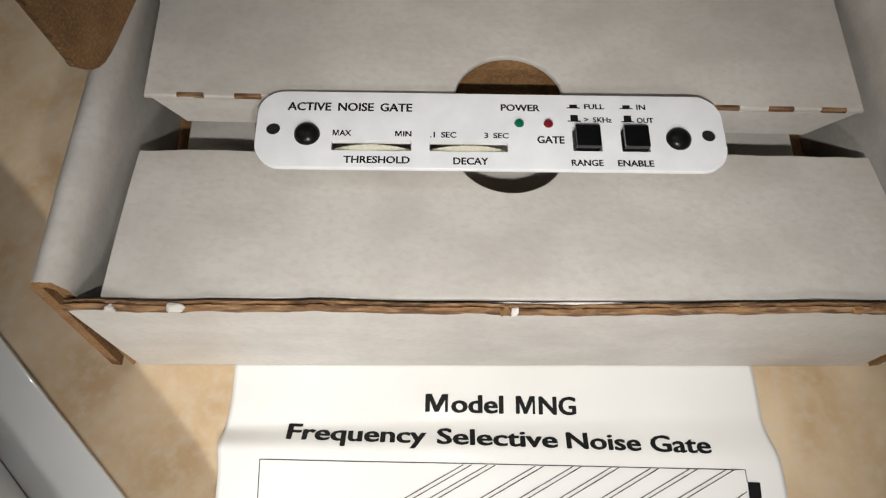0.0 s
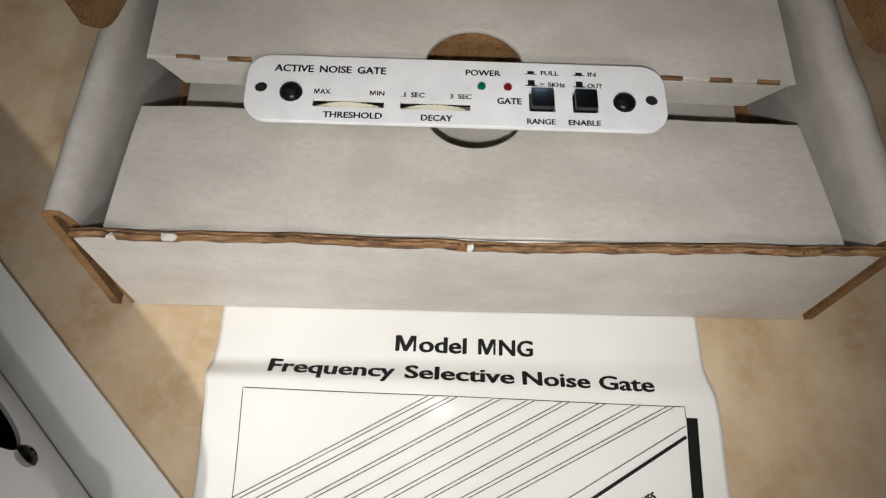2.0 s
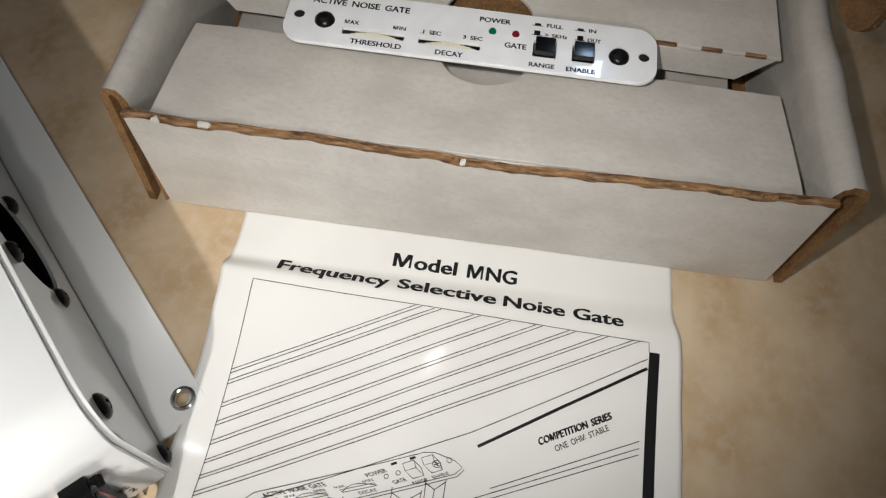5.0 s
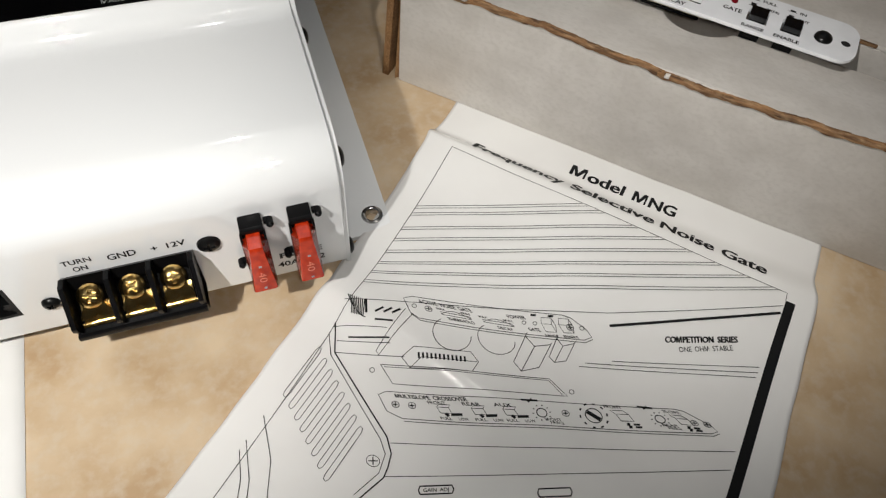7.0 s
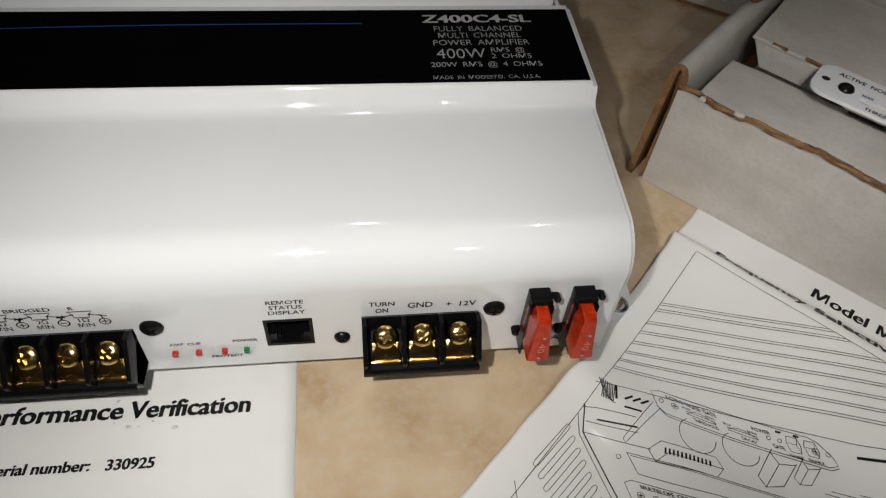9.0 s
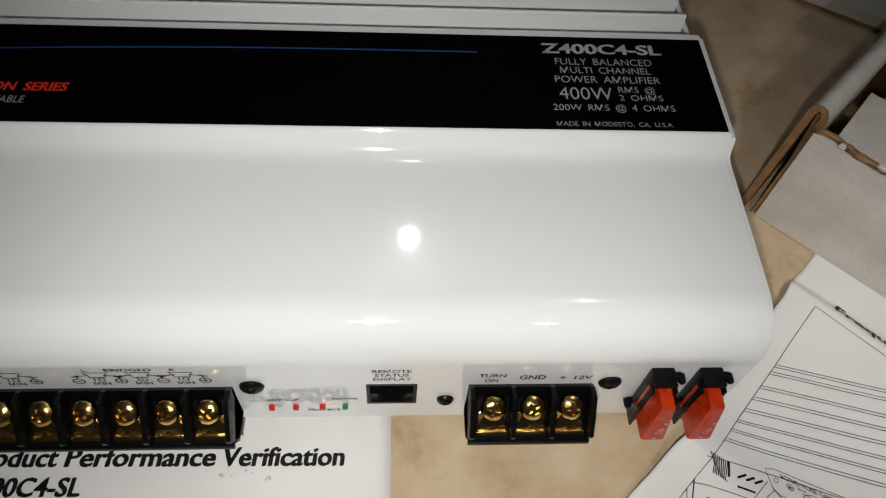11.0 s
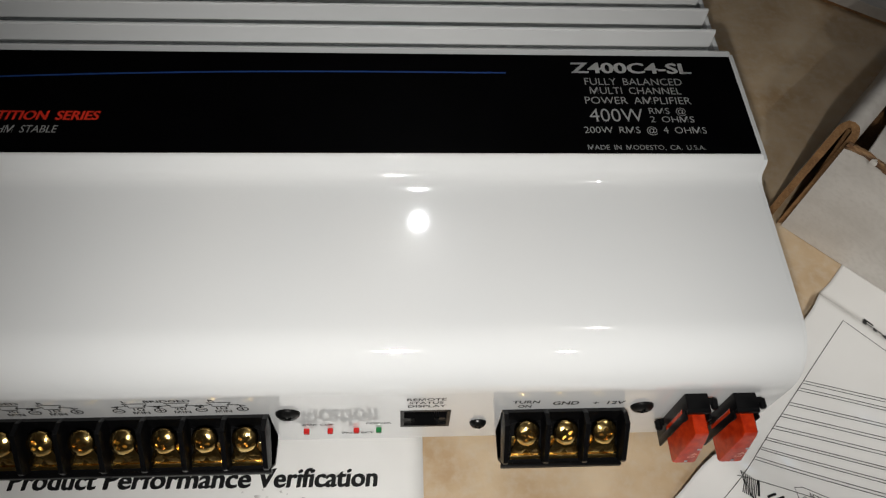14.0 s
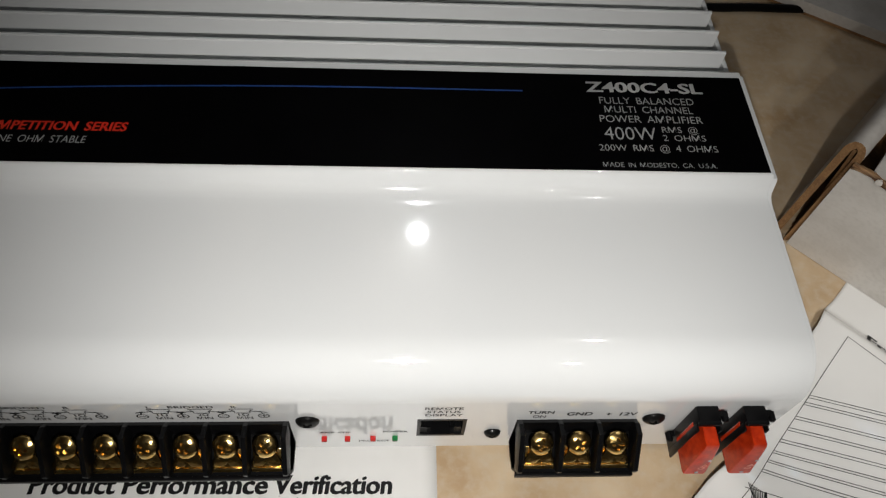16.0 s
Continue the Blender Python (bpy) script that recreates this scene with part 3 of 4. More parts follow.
# ---------------------------------------------------------------- the cardboard box
BOX = pose(-0.0763, 0.1245, 0, 0, 0, -44.18)
carton = thing("cardboard_box", BOX, "open white-faced corrugated cardboard box with torn brown front edge", "box")


def carton_part(name, bm, material, parent=None, label="", smooth=True):
    return part(name, bm, material, parent or carton, label, smooth)


DEPTH = 0.118
# front panel, its top edge torn down to the brown core
random.seed(7)
bm = bmesh.new()
N = 96
cols = []
for i in range(N + 1):
    u = 0.0039 + 0.1928 * i / N
    tear = 0.0012 * noise.noise(Vector((u * 60, 0, 0))) + 0.0006 * noise.noise(Vector((u * 230, 5, 0)))
    dip = 0.0022 * math.exp(-((u - 0.11) / 0.035) ** 2)
    rise = 0.0010 * i / N
    z_out, z_in = 0.0461 + rise + tear - dip, 0.0473 + rise + 0.0006 * noise.noise(Vector((u * 150, 9, 0)))
    lean = 0.0006 - 0.0018 * i / N
    cols.append([bm.verts.new(p) for p in ((u, 0.0002, 0.0003), (u + lean * 0.4, 0.0001, 0.02), (u + lean, 0.0002, z_out), (u + lean, 0.0024, z_in - 0.0030), (u, 0.0024, 0.0003))])
for a, b in zip(cols, cols[1:]):
    for k in range(4):
        bm.faces.new((a[k], b[k], b[k + 1], a[k + 1]))
bm.faces.new(cols[0])
bm.faces.new(cols[-1])
front_panel = carton_part("front_panel", bm, CARDWHITE, label="white-faced front panel")
bm = bmesh.new()
cols = []
for i in range(321):
    u = 0.0044 + 0.1912 * i / 320
    n1, n2, n3 = (noise.noise(Vector((u * s, q, 0))) for s, q in ((60, 0), (140, 2), (330, 4)))
    dip = 0.0022 * math.exp(-((u - 0.11) / 0.035) ** 2)
    z = 0.0466 + 0.0010 * i / 320 + 0.0012 * n1 - dip
    ridge = 0.0009 * n2 + 0.0006 * n3 + 0.0004 * noise.noise(Vector((u * 900, 7, 0)))
    cols.append([bm.verts.new(p) for p in ((u, -0.0003, z - 0.0010 + 0.0013 * n2 + 0.0006 * n3), (u, -0.0002, z + 0.0001), (u, 0.0006, z + 0.0007 + ridge), (u, 0.0011, z - 0.0001 - ridge),
                                           (u, 0.0016, z + 0.0005 + 0.6 * ridge), (u, 0.0021, z - 0.0002), (u, 0.0025, z - 0.0018))])
for a, b in zip(cols, cols[1:]):
    for k in range(6):
        bm.faces.new((a[k], b[k], b[k + 1], a[k + 1]))
carton_part("torn_edge", bm, TORN, front_panel, "ragged brown torn edge")
for u, w, pale in ((0.0139, 0.0010, 1), (0.0272, 0.0016, 1), (0.0974, 0.0007, 1), (0.1694, 0.0012, 0), (0.1780, 0.0020, 0), (0.0955, 0.0012, 0)):
    dip = 0.0022 * math.exp(-((u - 0.11) / 0.035) ** 2)
    tuft = block(u - w, u + w, -0.0007, 0.0010, 0.0458 + 0.005 * u - dip, 0.0473 + 0.005 * u - dip, 0.0005, 2)
    for v in tuft.verts:
        v.co += Vector([0.0006 * noise.noise(v.co * 1100 + Vector((k * 7, 0, 0))) for k in range(3)])
    carton_part("paper_tuft", tuft, CARDWHITE if pale else KRAFT, front_panel, "torn tuft of facing")


# rolled side walls: board folded over the top, white outside, brown inside and at the open front end
def side_wall(outer, inner, lean, taper, top, name):
    s = 1 if inner > outer else -1
    ply = 0.0026 * s
    top_o, top_i = outer + lean, inner + lean * 0.6
    mid, half, low = (top_o + top_i) / 2, abs(top_i - top_o) / 2, top - 0.0058

    def path(inset, drop):
        roll = [(mid - s * (half - abs(inset)) * math.cos(radians(a)), low + (0.0058 - drop) * math.sin(radians(a))) for a in range(0, 181, 15)]
        return [(outer + inset, 0.0003)] + roll + [(inner - inset, 0.0003)]

    skin, lining = path(0.0, 0.0), path(ply, 0.0026)
    line, n_skin = skin + lining[::-1], len(skin)
    k = len(line)
    bm = bmesh.new()
    steps, rings = 26, []
    for i in range(steps + 1):
        f = i / steps
        ring = []
        for n, (u, z) in enumerate(line):
            v0 = 0.0002 + 0.0030 * (z / 0.0534) + (0.0030 if abs(u - inner) < 0.0022 and z < low else 0.0)
            if i == 0:
                v0 += 0.0006 * noise.noise(Vector((u * 900, z * 240, 0)))
            v = v0 + (DEPTH - v0) * f
            wob = 0.0004 * noise.noise(Vector((v * 60, z * 60, outer * 50))) * min(1, 6 * f) + 0.00012 * noise.noise(Vector((v * 420, z * 90, 3)))
            ring.append(bm.verts.new((u + wob + s * taper * f * z / 0.05, v, z + 0.6 * wob)))
        rings.append(ring)
    for a, b in zip(rings, rings[1:]):
        for n in range(k):
            face = bm.faces.new((a[n], a[(n + 1) % k], b[(n + 1) % k], b[n]))
            face.material_index = 1 if n >= n_skin - 1 else 0
    for n in range(n_skin - 1):
        for ring in (rings[0], rings[-1]):
            bm.faces.new([ring[q] for q in (n, n + 1, k - 2 - n, k - 1 - n)]).material_index = 1
    wall = carton_part(name, bm, CARDWHITE, label="rolled double side wall, brown at its open end")
    wall.data.materials.append(KRAFT)
    # a shred of lining caught in the fold
    shred = block(-0.0006, 0.0006, -0.0002, 0.0002, -0.012, 0.012, 0.0001)
    for v in shred.verts:
        v.co.x += 0.0008 * math.sin(v.co.z * 200)
    carton_part("torn_lining", moved(shred, Matrix.Translation(((outer + inner) / 2 + lean * 0.5 + 0.001 * s, 0.0060, 0.036)) @ Matrix.Rotation(radians(-5 * s), 4, "Y")), KRAFT, wall)


side_wall(-0.0034, 0.0047, 0.0020, 0.0040, 0.0536, "side_wall_left")
side_wall(0.2018, 0.1932, 0.0018, 0.0070, 0.0522, "side_wall_right")
carton_part("back_wall", block(-0.004, 0.200, DEPTH, DEPTH + 0.003, 0.0003, 0.054, 0.0008), CARDWHITE)
carton_part("base", block(0.0055, 0.193, 0.0035, DEPTH - 0.0005, 0.0004, 0.0034), KRAFT, label="brown cardboard base")

# lid standing open at the back, brown inside, with its two tuck ears
lid = carton_part("lid", moved(block(-0.002, 0.199, 0, 0.003, 0, 0.11, 0.0008), Matrix.Translation((0, DEPTH + 0.0005, 0.0545)) @ Matrix.Rotation(radians(-14), 4, "X")), KRAFT, label="open lid, brown kraft inside")


def ear(u, turn, tilt, name):
    """A tapered tuck flap folded forward from the lid, with a fluted front edge."""
    line = [(0.066, 0.0), (0.012, -0.004)] + [(0.0085 - 0.0085 * math.sin(radians(a)), 0.0045 - 0.0085 * math.cos(radians(a))) for a in range(0, 91, 15)] + [(-0.002, 0.060), (0.066, 0.100)]
    ob = carton_part(name, prism(line, -0.0014, 0.0014, "x", 0.0004), KRAFT, lid, "brown tuck flap of the lid")
    ob.matrix_basis = Matrix.Translation((u, 0.0480, 0.0605)) @ Matrix.Rotation(radians(turn), 4, "Z") @ Matrix.Rotation(radians(tilt), 4, "Y")
    for k in range(14):
        z = 0.004 + 0.0045 * k
        pit = lathe([(0, 0.0010), (0.0009, 0.0007), (0.0013, 0.0), (0.0, -0.0004)], 10)
        carton_part("flute", moved(pit, Matrix.Translation((0, -0.0002 - 0.00003 * k, z)) @ Matrix.Rotation(radians(90), 4, "X") @ Matrix.Diagonal((0.7, 1.2, 0.5, 1))), TORN, ob)
    return ob


ear(0.0045, -14, -3, "ear_left")
ear(0.2020, 14, 3, "ear_right")


# inner packing: two folded flaps with thumb cut-outs, and a panel deeper down
def cutout_edge(u0, v0, u1, v1, cu, cv, r, up):
    """The edge from (u0, v0) to (u1, v1), with a round bite out of it."""
    out, inside = [], False
    k = 120
    for i in range(k + 1):
        u = u0 + (u1 - u0) * i / k
        v = v0 + (v1 - v0) * i / k + 0.0006 * noise.noise(Vector((u * 120, v0 * 90, 0)))
        if abs(u - cu) < r:
            reach = cv + (1 if up else -1) * math.sqrt(max(0, r * r - (u - cu) ** 2))
            v = max(v, reach) if up else min(v, reach)
        out.append((u, v))
    return out


insert = thing("packing_insert", BOX @ pose(0, 0, -0.0012), "folded white cardboard packing insert with round thumb cut-outs, inside the box", "packaging")
edge = cutout_edge(0.0100, 0.0430, 0.1882, 0.0434, 0.0990, 0.0446, 0.0135, False)
side_l = [(0.0108 - 0.0008 * k / 6, 0.0038 + 0.0392 * k / 6) for k in range(1, 6)]
side_r = [(0.1885 - 0.0003 * k / 6, 0.0040 + 0.0394 * k / 6) for k in range(1, 6)]
line = [(0.0108, 0.0032), (0.0114, 0.0027), (0.1877, 0.0032), (0.1883, 0.0038)] + side_r + edge[::-1] + side_l[::-1]


def sagging(bm):
    """Lets the front flap slope down from its rolled fold to its free edge."""
    for v in bm.verts:
        f = (v.co.y - 0.004) / 0.039
        v.co.z += 0.0016 - 0.0072 * f - 0.0005 * (v.co.x - 0.011) / 0.177 + 0.0005 * noise.noise(Vector((v.co.x * 40, v.co.y * 40, 4)))
    return bm


low = part("front_flap", sagging(prism(line, 0.0434, 0.0450, "z", 0.0005, 2)), CARDWHITE, insert, "sloping white front flap with a ragged free edge")


def tilted(bm):
    """The rear flap hangs a little lower towards one side."""
    for v in bm.verts:
        v.co.z -= 0.0034 * (v.co.x - 0.011) / 0.177 - 0.0005
    return bm


edge = cutout_edge(0.0112, 0.0545, 0.1880, 0.0547, 0.0990, 0.0547, 0.0137, True)
line = [(0.1884, DEPTH - 0.004), (0.0106, DEPTH - 0.004)] + edge
high = part("rear_flap", tilted(prism(line, 0.0432, 0.0450, "z", 0.0006, 2)), CARDWHITE, insert, "flat white rear flap with perforated fold")
for top, foot in (((0.0118, 0.0852), (0.0180, 0.0852)), ((0.1128, 0.1874), (0.1128, 0.1782))):
    lip = prism([(top[0], 0.0436), (top[1], 0.0436), (foot[1], 0.0328), (foot[0], 0.0328)], 0.0549, 0.0566, "y", 0.0004, 1)
    part("fold_face", tilted(lip), CARDWHITE, high)
for u in (0.0222, 0.0358, 0.1530, 0.1668, 0.1802):
    part("perforation", tilted(block(u - 0.0032, u + 0.0032, 0.0543, 0.0553, 0.0440, 0.04515, 0.0002)), TORN, high, "brown perforation slit")
strip = cutout_edge(0.0150, 0.0330, 0.1795, 0.0330, 0.0990, 0.0330, 0.0001, False)
part("lower_panel", prism([(0.1802, 0.0860), (0.0143, 0.0860)] + strip, 0.0200, 0.0216, "z", 0.0004, 1), CARDWHITE, insert)
part("core", block(0.0850, 0.1150, 0.0690, 0.0704, 0.0218, 0.0420), KRAFT, insert, "brown inner fold")
part("inner_fold", block(0.0120, 0.1845, 0.0050, 0.0066, 0.0040, 0.0430), CARDWHITE, insert)


# ---------------------------------------------------------------- the noise gate module
GATE = BOX @ pose(0.0943, 0.0443, 0.0446, 0, 0, -0.1)
gate = thing("noise_gate_module", GATE, "white noise gate module with black buttons on the packing insert", "module")
plate = part("face_plate", prism(round_rect(-0.0551, 0.0546, -0.0103, 0.0103, 0.0062), 0.0, 0.0014, "z", 0.0003), PLATEWHITE, gate, "glossy white lettered face plate")
holes = [moved(lathe([(0, -0.01), (0.0016, -0.01), (0.0016, 0.01), (0, 0.01)], 24), Matrix.Translation((x, y, 0))) for x, y in ((-0.0511, -0.0002), (0.0507, -0.0006))]
slots = [prism(round_rect(a, b, -0.0058, -0.0031, 0.0003, 3), -0.01, 0.01) for a, b in ((-0.0374, -0.0191), (-0.0149, 0.0032))]
windows = [prism(round_rect(a, b, -0.0053, 0.0012, 0.0002, 3), -0.01, 0.01) for a, b in ((0.0184, 0.0252), (0.0298, 0.0364))]
cut(plate, *holes, *slots, *windows)
TOP = 0.00146


def gate_text(text, x0, x1, y0, y1, bold=0.0205):
    part("writing", letters(text, x0, x1, y0, y1, bold, 0, TOP), INK, plate, smooth=False)


for text, x0, x1, y0, y1 in (("ACTIVE  NOISE  GATE", -0.0482, -0.0190, 0.0049, 0.0071), ("MAX", -0.0373, -0.0330, -0.0019, -0.0004), ("MIN", -0.0229, -0.0191, -0.0019, -0.0005),
                             ("THRESHOLD", -0.0345, -0.0194, -0.0091, -0.0073), (".1  SEC", -0.0148, -0.0087, -0.0021, -0.0006), ("3  SEC", -0.0022, 0.0035, -0.0021, -0.0007),
                             ("DECAY", -0.0095, -0.0014, -0.0092, -0.0074), ("POWER", 0.0019, 0.0112, 0.0055, 0.0073), ("GATE", 0.0101, 0.0165, -0.0033, -0.0014),
                             ("FULL", 0.0218, 0.0266, 0.0063, 0.0077), (">  5KHz", 0.0215, 0.0281, 0.0026, 0.0040), ("IN", 0.0343, 0.0365, 0.0063, 0.0077), ("OUT", 0.0340, 0.0380, 0.0026, 0.0040),
                             ("RANGE", 0.0177, 0.0251, -0.0092, -0.0076), ("ENABLE", 0.0284, 0.0368, -0.0092, -0.0076)):
    gate_text(text, x0, x1, y0, y1)
for x in (0.0176, 0.0303):
    for y, tall in ((0.0064, 0.0011), (0.0027, 0.0019)):
        icon = [(x, y), (x + 0.0031, y), (x + 0.0031, y + 0.0003), (x + 0.0025, y + 0.0003), (x + 0.0025, y + tall), (x + 0.0007, y + tall), (x + 0.0007, y + 0.0003), (x, y + 0.0003)]
        bm = bmesh.new()
        bm.faces.new([bm.verts.new((a, b, TOP)) for a, b in icon])
        part("button_symbol", bm, INK, plate, smooth=False)
for x, y in ((-0.0432, -0.0016), (0.0434, -0.0017)):
    turn = Matrix.Translation((x, y, 0.0014)) @ Matrix.Rotation(radians(x * 3000), 4, "Z")
    head = part("screw", moved(screw_head(0.0030, 0.0019), turn), BLACKSTEEL, gate, "black pan-head screw")
    cut(head, moved(cross_recess(0.0030, 0.0019), turn))
for a, b in ((-0.0374, -0.0191), (-0.0149, 0.0032)):
    c = (a + b) / 2
    wheel = lathe([(0, -0.0010), (0.0190, -0.0010), (0.0192, -0.0008), (0.0192, 0.0008), (0.0190, 0.0010), (0, 0.0010)], 150)
    for v in wheel.verts:
        ang = math.atan2(v.co.y, v.co.x)
        if v.co.xy.length > 0.0185:
            v.co.xy *= 1 + 0.006 * math.cos(75 * ang)
    moved(wheel, Matrix.Translation((c, -0.0048, 0.0011 - 0.0192)) @ Matrix.Rotation(radians(90), 4, "X"))
    for v in wheel.verts:
        v.co.z = max(v.co.z, -0.0034)
    part("thumbwheel", wheel, CREAM, gate, "cream ribbed thumbwheel")
    # added black sheet below the slot, its colour standing in for shade in there
    part("slot_shade_sheet", block(a - 0.001, b + 0.001, -0.0066, -0.0024, -0.0042, -0.0036), BLACKPLASTIC, gate)
for x, material, word in ((0.0061, GREENLENS, "dark green"), (0.0130, REDLENS, "dark red")):
    part("indicator", moved(lathe([(0, 0.0013), (0.0005, 0.0012), (0.0010, 0.0007), (0.0012, 0.0), (0.0012, -0.002), (0, -0.002)], 24), Matrix.Translation((x, 0.0021, 0.0013))), material, gate, word + " indicator lamp, unlit")
for a, b in ((0.0184, 0.0252), (0.0298, 0.0364)):
    c = (a + b) / 2
    cap = block(c - 0.0029, c + 0.0029, -0.0049, 0.0008, -0.004, 0.0034, 0.0003)
    part("push_button", cap, BLACKGLOSS, gate, "square black push button")
    part("button_well", block(a + 0.0002, b - 0.0002, -0.0052, 0.0011, -0.006, -0.004), BLACKPLASTIC, gate)
# added plugs, almost flush: shade in the plate's holes painted as black discs
for x, y in ((-0.0511, -0.0002), (0.0507, -0.0006)):
    part("hole_shade_plug", moved(lathe([(0, 0.0011), (0.00158, 0.0011), (0.00158, -0.0005), (0.0022, -0.0005), (0.0022, -0.004), (0, -0.004)], 20), Matrix.Translation((x, y, 0))), HOLE_SHADE, gate)
part("bracket", block(-0.010, 0.010, 0.002, 0.0045, -0.008, -0.0002, 0.0003), BLACKPLASTIC, gate, "black bracket behind the plate")


# ---------------------------------------------------------------- the printed manual, creased
manual = thing("printed_manual", BOX @ pose(-0.0001, 0.0008, 0), "creased glossy white manual page with black line drawing on counter", "manual")


def lift(u, v):
    """Height of the creased paper."""
    across = (u - 0.028) / 0.14
    crest = -0.0228 - 0.0030 * across
    rise = min(1.0, max(0.0, 1 - (v - crest) / (0.0066 + 0.0064 * across)))
    h = 0.0006 + (0.0043 - 0.0014 * across) * rise * rise * (3 - 2 * rise)
    if v < crest:
        h -= (0.0036 - 0.0008 * across) * (1 - math.exp(-((crest - v) / 0.026) ** 1.6))
    # a long soft fold running down from the left edge, and a few waves
    d = (v + 0.096) + (u - 0.030) * 0.10
    h += 0.0034 * math.exp(-(d / (0.0125 if d > 0 else 0.0072)) ** 2) * math.exp(-((u - 0.030) / 0.062) ** 2)
    h += 0.0020 * (0.5 + 0.5 * math.sin((u * 0.8 - v) * 62 + 0.6)) * min(1.0, max(0.0, (crest - v) / 0.03))
    h += 0.0020 * math.exp(-((u - 0.045) / 0.03) ** 2 - ((v + 0.14) / 0.05) ** 2)
    h += 0.0007 * noise.noise(Vector((u * 26, v * 26, 1)))
    return max(0.0003, h)


def draped(bm, rise=0.0):
    for p in bm.verts:
        p.co.z = lift(p.co.x, p.co.y) + rise
    return bm


bm = bmesh.new()
NU, NV = 112, 230
grid = []
for j in range(NV + 1):
    row = []
    for i in range(NU + 1):
        v = -0.0004 - 0.2126 * j / NV
        left = 0.0292 - 0.0004 - 0.0034 * min(1.0, max(0.0, (-v - 0.095) / 0.07)) + 0.0010 * math.exp(-((v + 0.093) / 0.006) ** 2) - 0.0012 * math.exp(-((v + 0.021) / 0.006) ** 2) + 0.0006 * noise.noise(Vector((v * 70, 2, 0)))
        right = 0.1668 + 0.0020 / (1 + math.exp((v + 0.022) / 0.002)) + 0.0005 * noise.noise(Vector((v * 50, 8, 0)))
        u = left + (right - left) * i / NU
        row.append(bm.verts.new((u, v, lift(u, v))))
    grid.append(row)
for a, b in zip(grid, grid[1:]):
    for i in range(NU):
        bm.faces.new((a[i], a[i + 1], b[i + 1], b[i]))
page = part("page", bm, PAPER, manual)
page.modifiers.new("thickness", "SOLIDIFY").thickness = 0.0001
INK_RISE = 0.00018


def print_on(bm, material=None, name="printed_line"):
    part(name, draped(bm, INK_RISE), material or INK, page, smooth=False)


def stroke(points, width=0.00023, closed=False, material=None, name="printed_line"):
    """A printed line, cut finely enough to follow the paper."""
    pts = points + points[:1] if closed else points
    fine = []
    for (a, b), (c, d) in zip(pts, pts[1:]):
        k = max(1, int(math.hypot(c - a, d - b) / 0.0016))
        fine += [(a + (c - a) * i / k, b + (d - b) * i / k) for i in range(k)]
    print_on(ribbon(fine + [pts[-1]], width), material, name)


def manual_text(items, x0, x1, y0, y1, bold=0.03, turn=0.0, name="heading"):
    """A heading, word by word: each with the share of the line at which it starts and ends."""
    bm = join(*(letters(word, a * (x1 - x0), b * (x1 - x0), 0, y1 - y0, bold) for word, a, b in items))
    print_on(moved(bm, Matrix.Translation((x0, y0, 0)) @ Matrix.Rotation(radians(turn), 4, "Z")), INK, name)


manual_text((("Model", 0.0, 0.518), ("MNG", 0.599, 1.0)), 0.0790, 0.1184, -0.0130, -0.0084, 0.0215, -1.2)
manual_text((("Frequency", 0.0, 0.328), ("Selective", 0.352, 0.637), ("Noise", 0.657, 0.834), ("Gate", 0.856, 1.0)), 0.0441, 0.1516, -0.0202, -0.0160, 0.021, -2.0)


# the line drawing on the page: an amplifier seen from a corner, with the module above its slot
lines, thick_lines, small_print = [], [], []


def settled(b):
    """The lower half of the print sits a little closer to the heading."""
    f = min(1.0, max(0.0, (-b - 76.0) / 16.0))
    return b + 2.5 * f * f * (3 - 2 * f)


def draw(points, closed=False, width=0.00021):
    pts = [(a * 0.001, settled(b) * 0.001) for a, b in points]
    pts = pts + pts[:1] if closed else pts
    fine = []
    for (a, b), (c, d) in zip(pts, pts[1:]):
        k = max(1, int(math.hypot(c - a, d - b) / 0.0016))
        fine += [(a + (c - a) * i / k, b + (d - b) * i / k) for i in range(k)]
    lines.append(ribbon(fine + [pts[-1]], width))


def affine(o, e, f):
    """From the unit square to the page, in millimetres."""
    return lambda s, q: (o[0] + s * e[0] + q * f[0], o[1] + s * e[1] + q * f[1])


def small_text(text, s0, s1, q0, q1, to, bold=0.01, slant=0.0):
    bm = letters(text, s0, s1, q0, q1, bold, slant)
    for v in bm.verts:
        a, b = to(v.co.x, v.co.y)
        v.co = Vector((a * 0.001, settled(b) * 0.001, 0))
    small_print.append(bm)


def small_ring(s, q, r, to, stretch=1.0, width=0.0002):
    c = to(s, q)
    draw(arc(c[0], c[1], r, r * stretch, steps=14)[:-1], True, width)


def cross_mark(s, q, r, to):
    small_ring(s, q, r, to, 0.8)
    c = to(s, q)
    draw([(c[0] - r * 0.6, c[1] - r * 0.3), (c[0] + r * 0.6, c[1] + r * 0.3)], width=0.0003)
    draw([(c[0] - r * 0.3, c[1] + r * 0.5), (c[0] + r * 0.3, c[1] - r * 0.5)], width=0.0003)


draw([(36.4, -172), (38.2, -118), (39.0, -92), (39.0, -55), (38.5, -25.4), (159.1, -28.0), (159.2, -31.0)])


def ends(x):
    """Where a slanting line meets the top rule or the right-hand rule of the frame."""
    meet = (1.15 + 0.545 * x) / 0.56315
    meet = min(158.9, meet)
    return meet, -26.3 + (meet - x) * 0.545


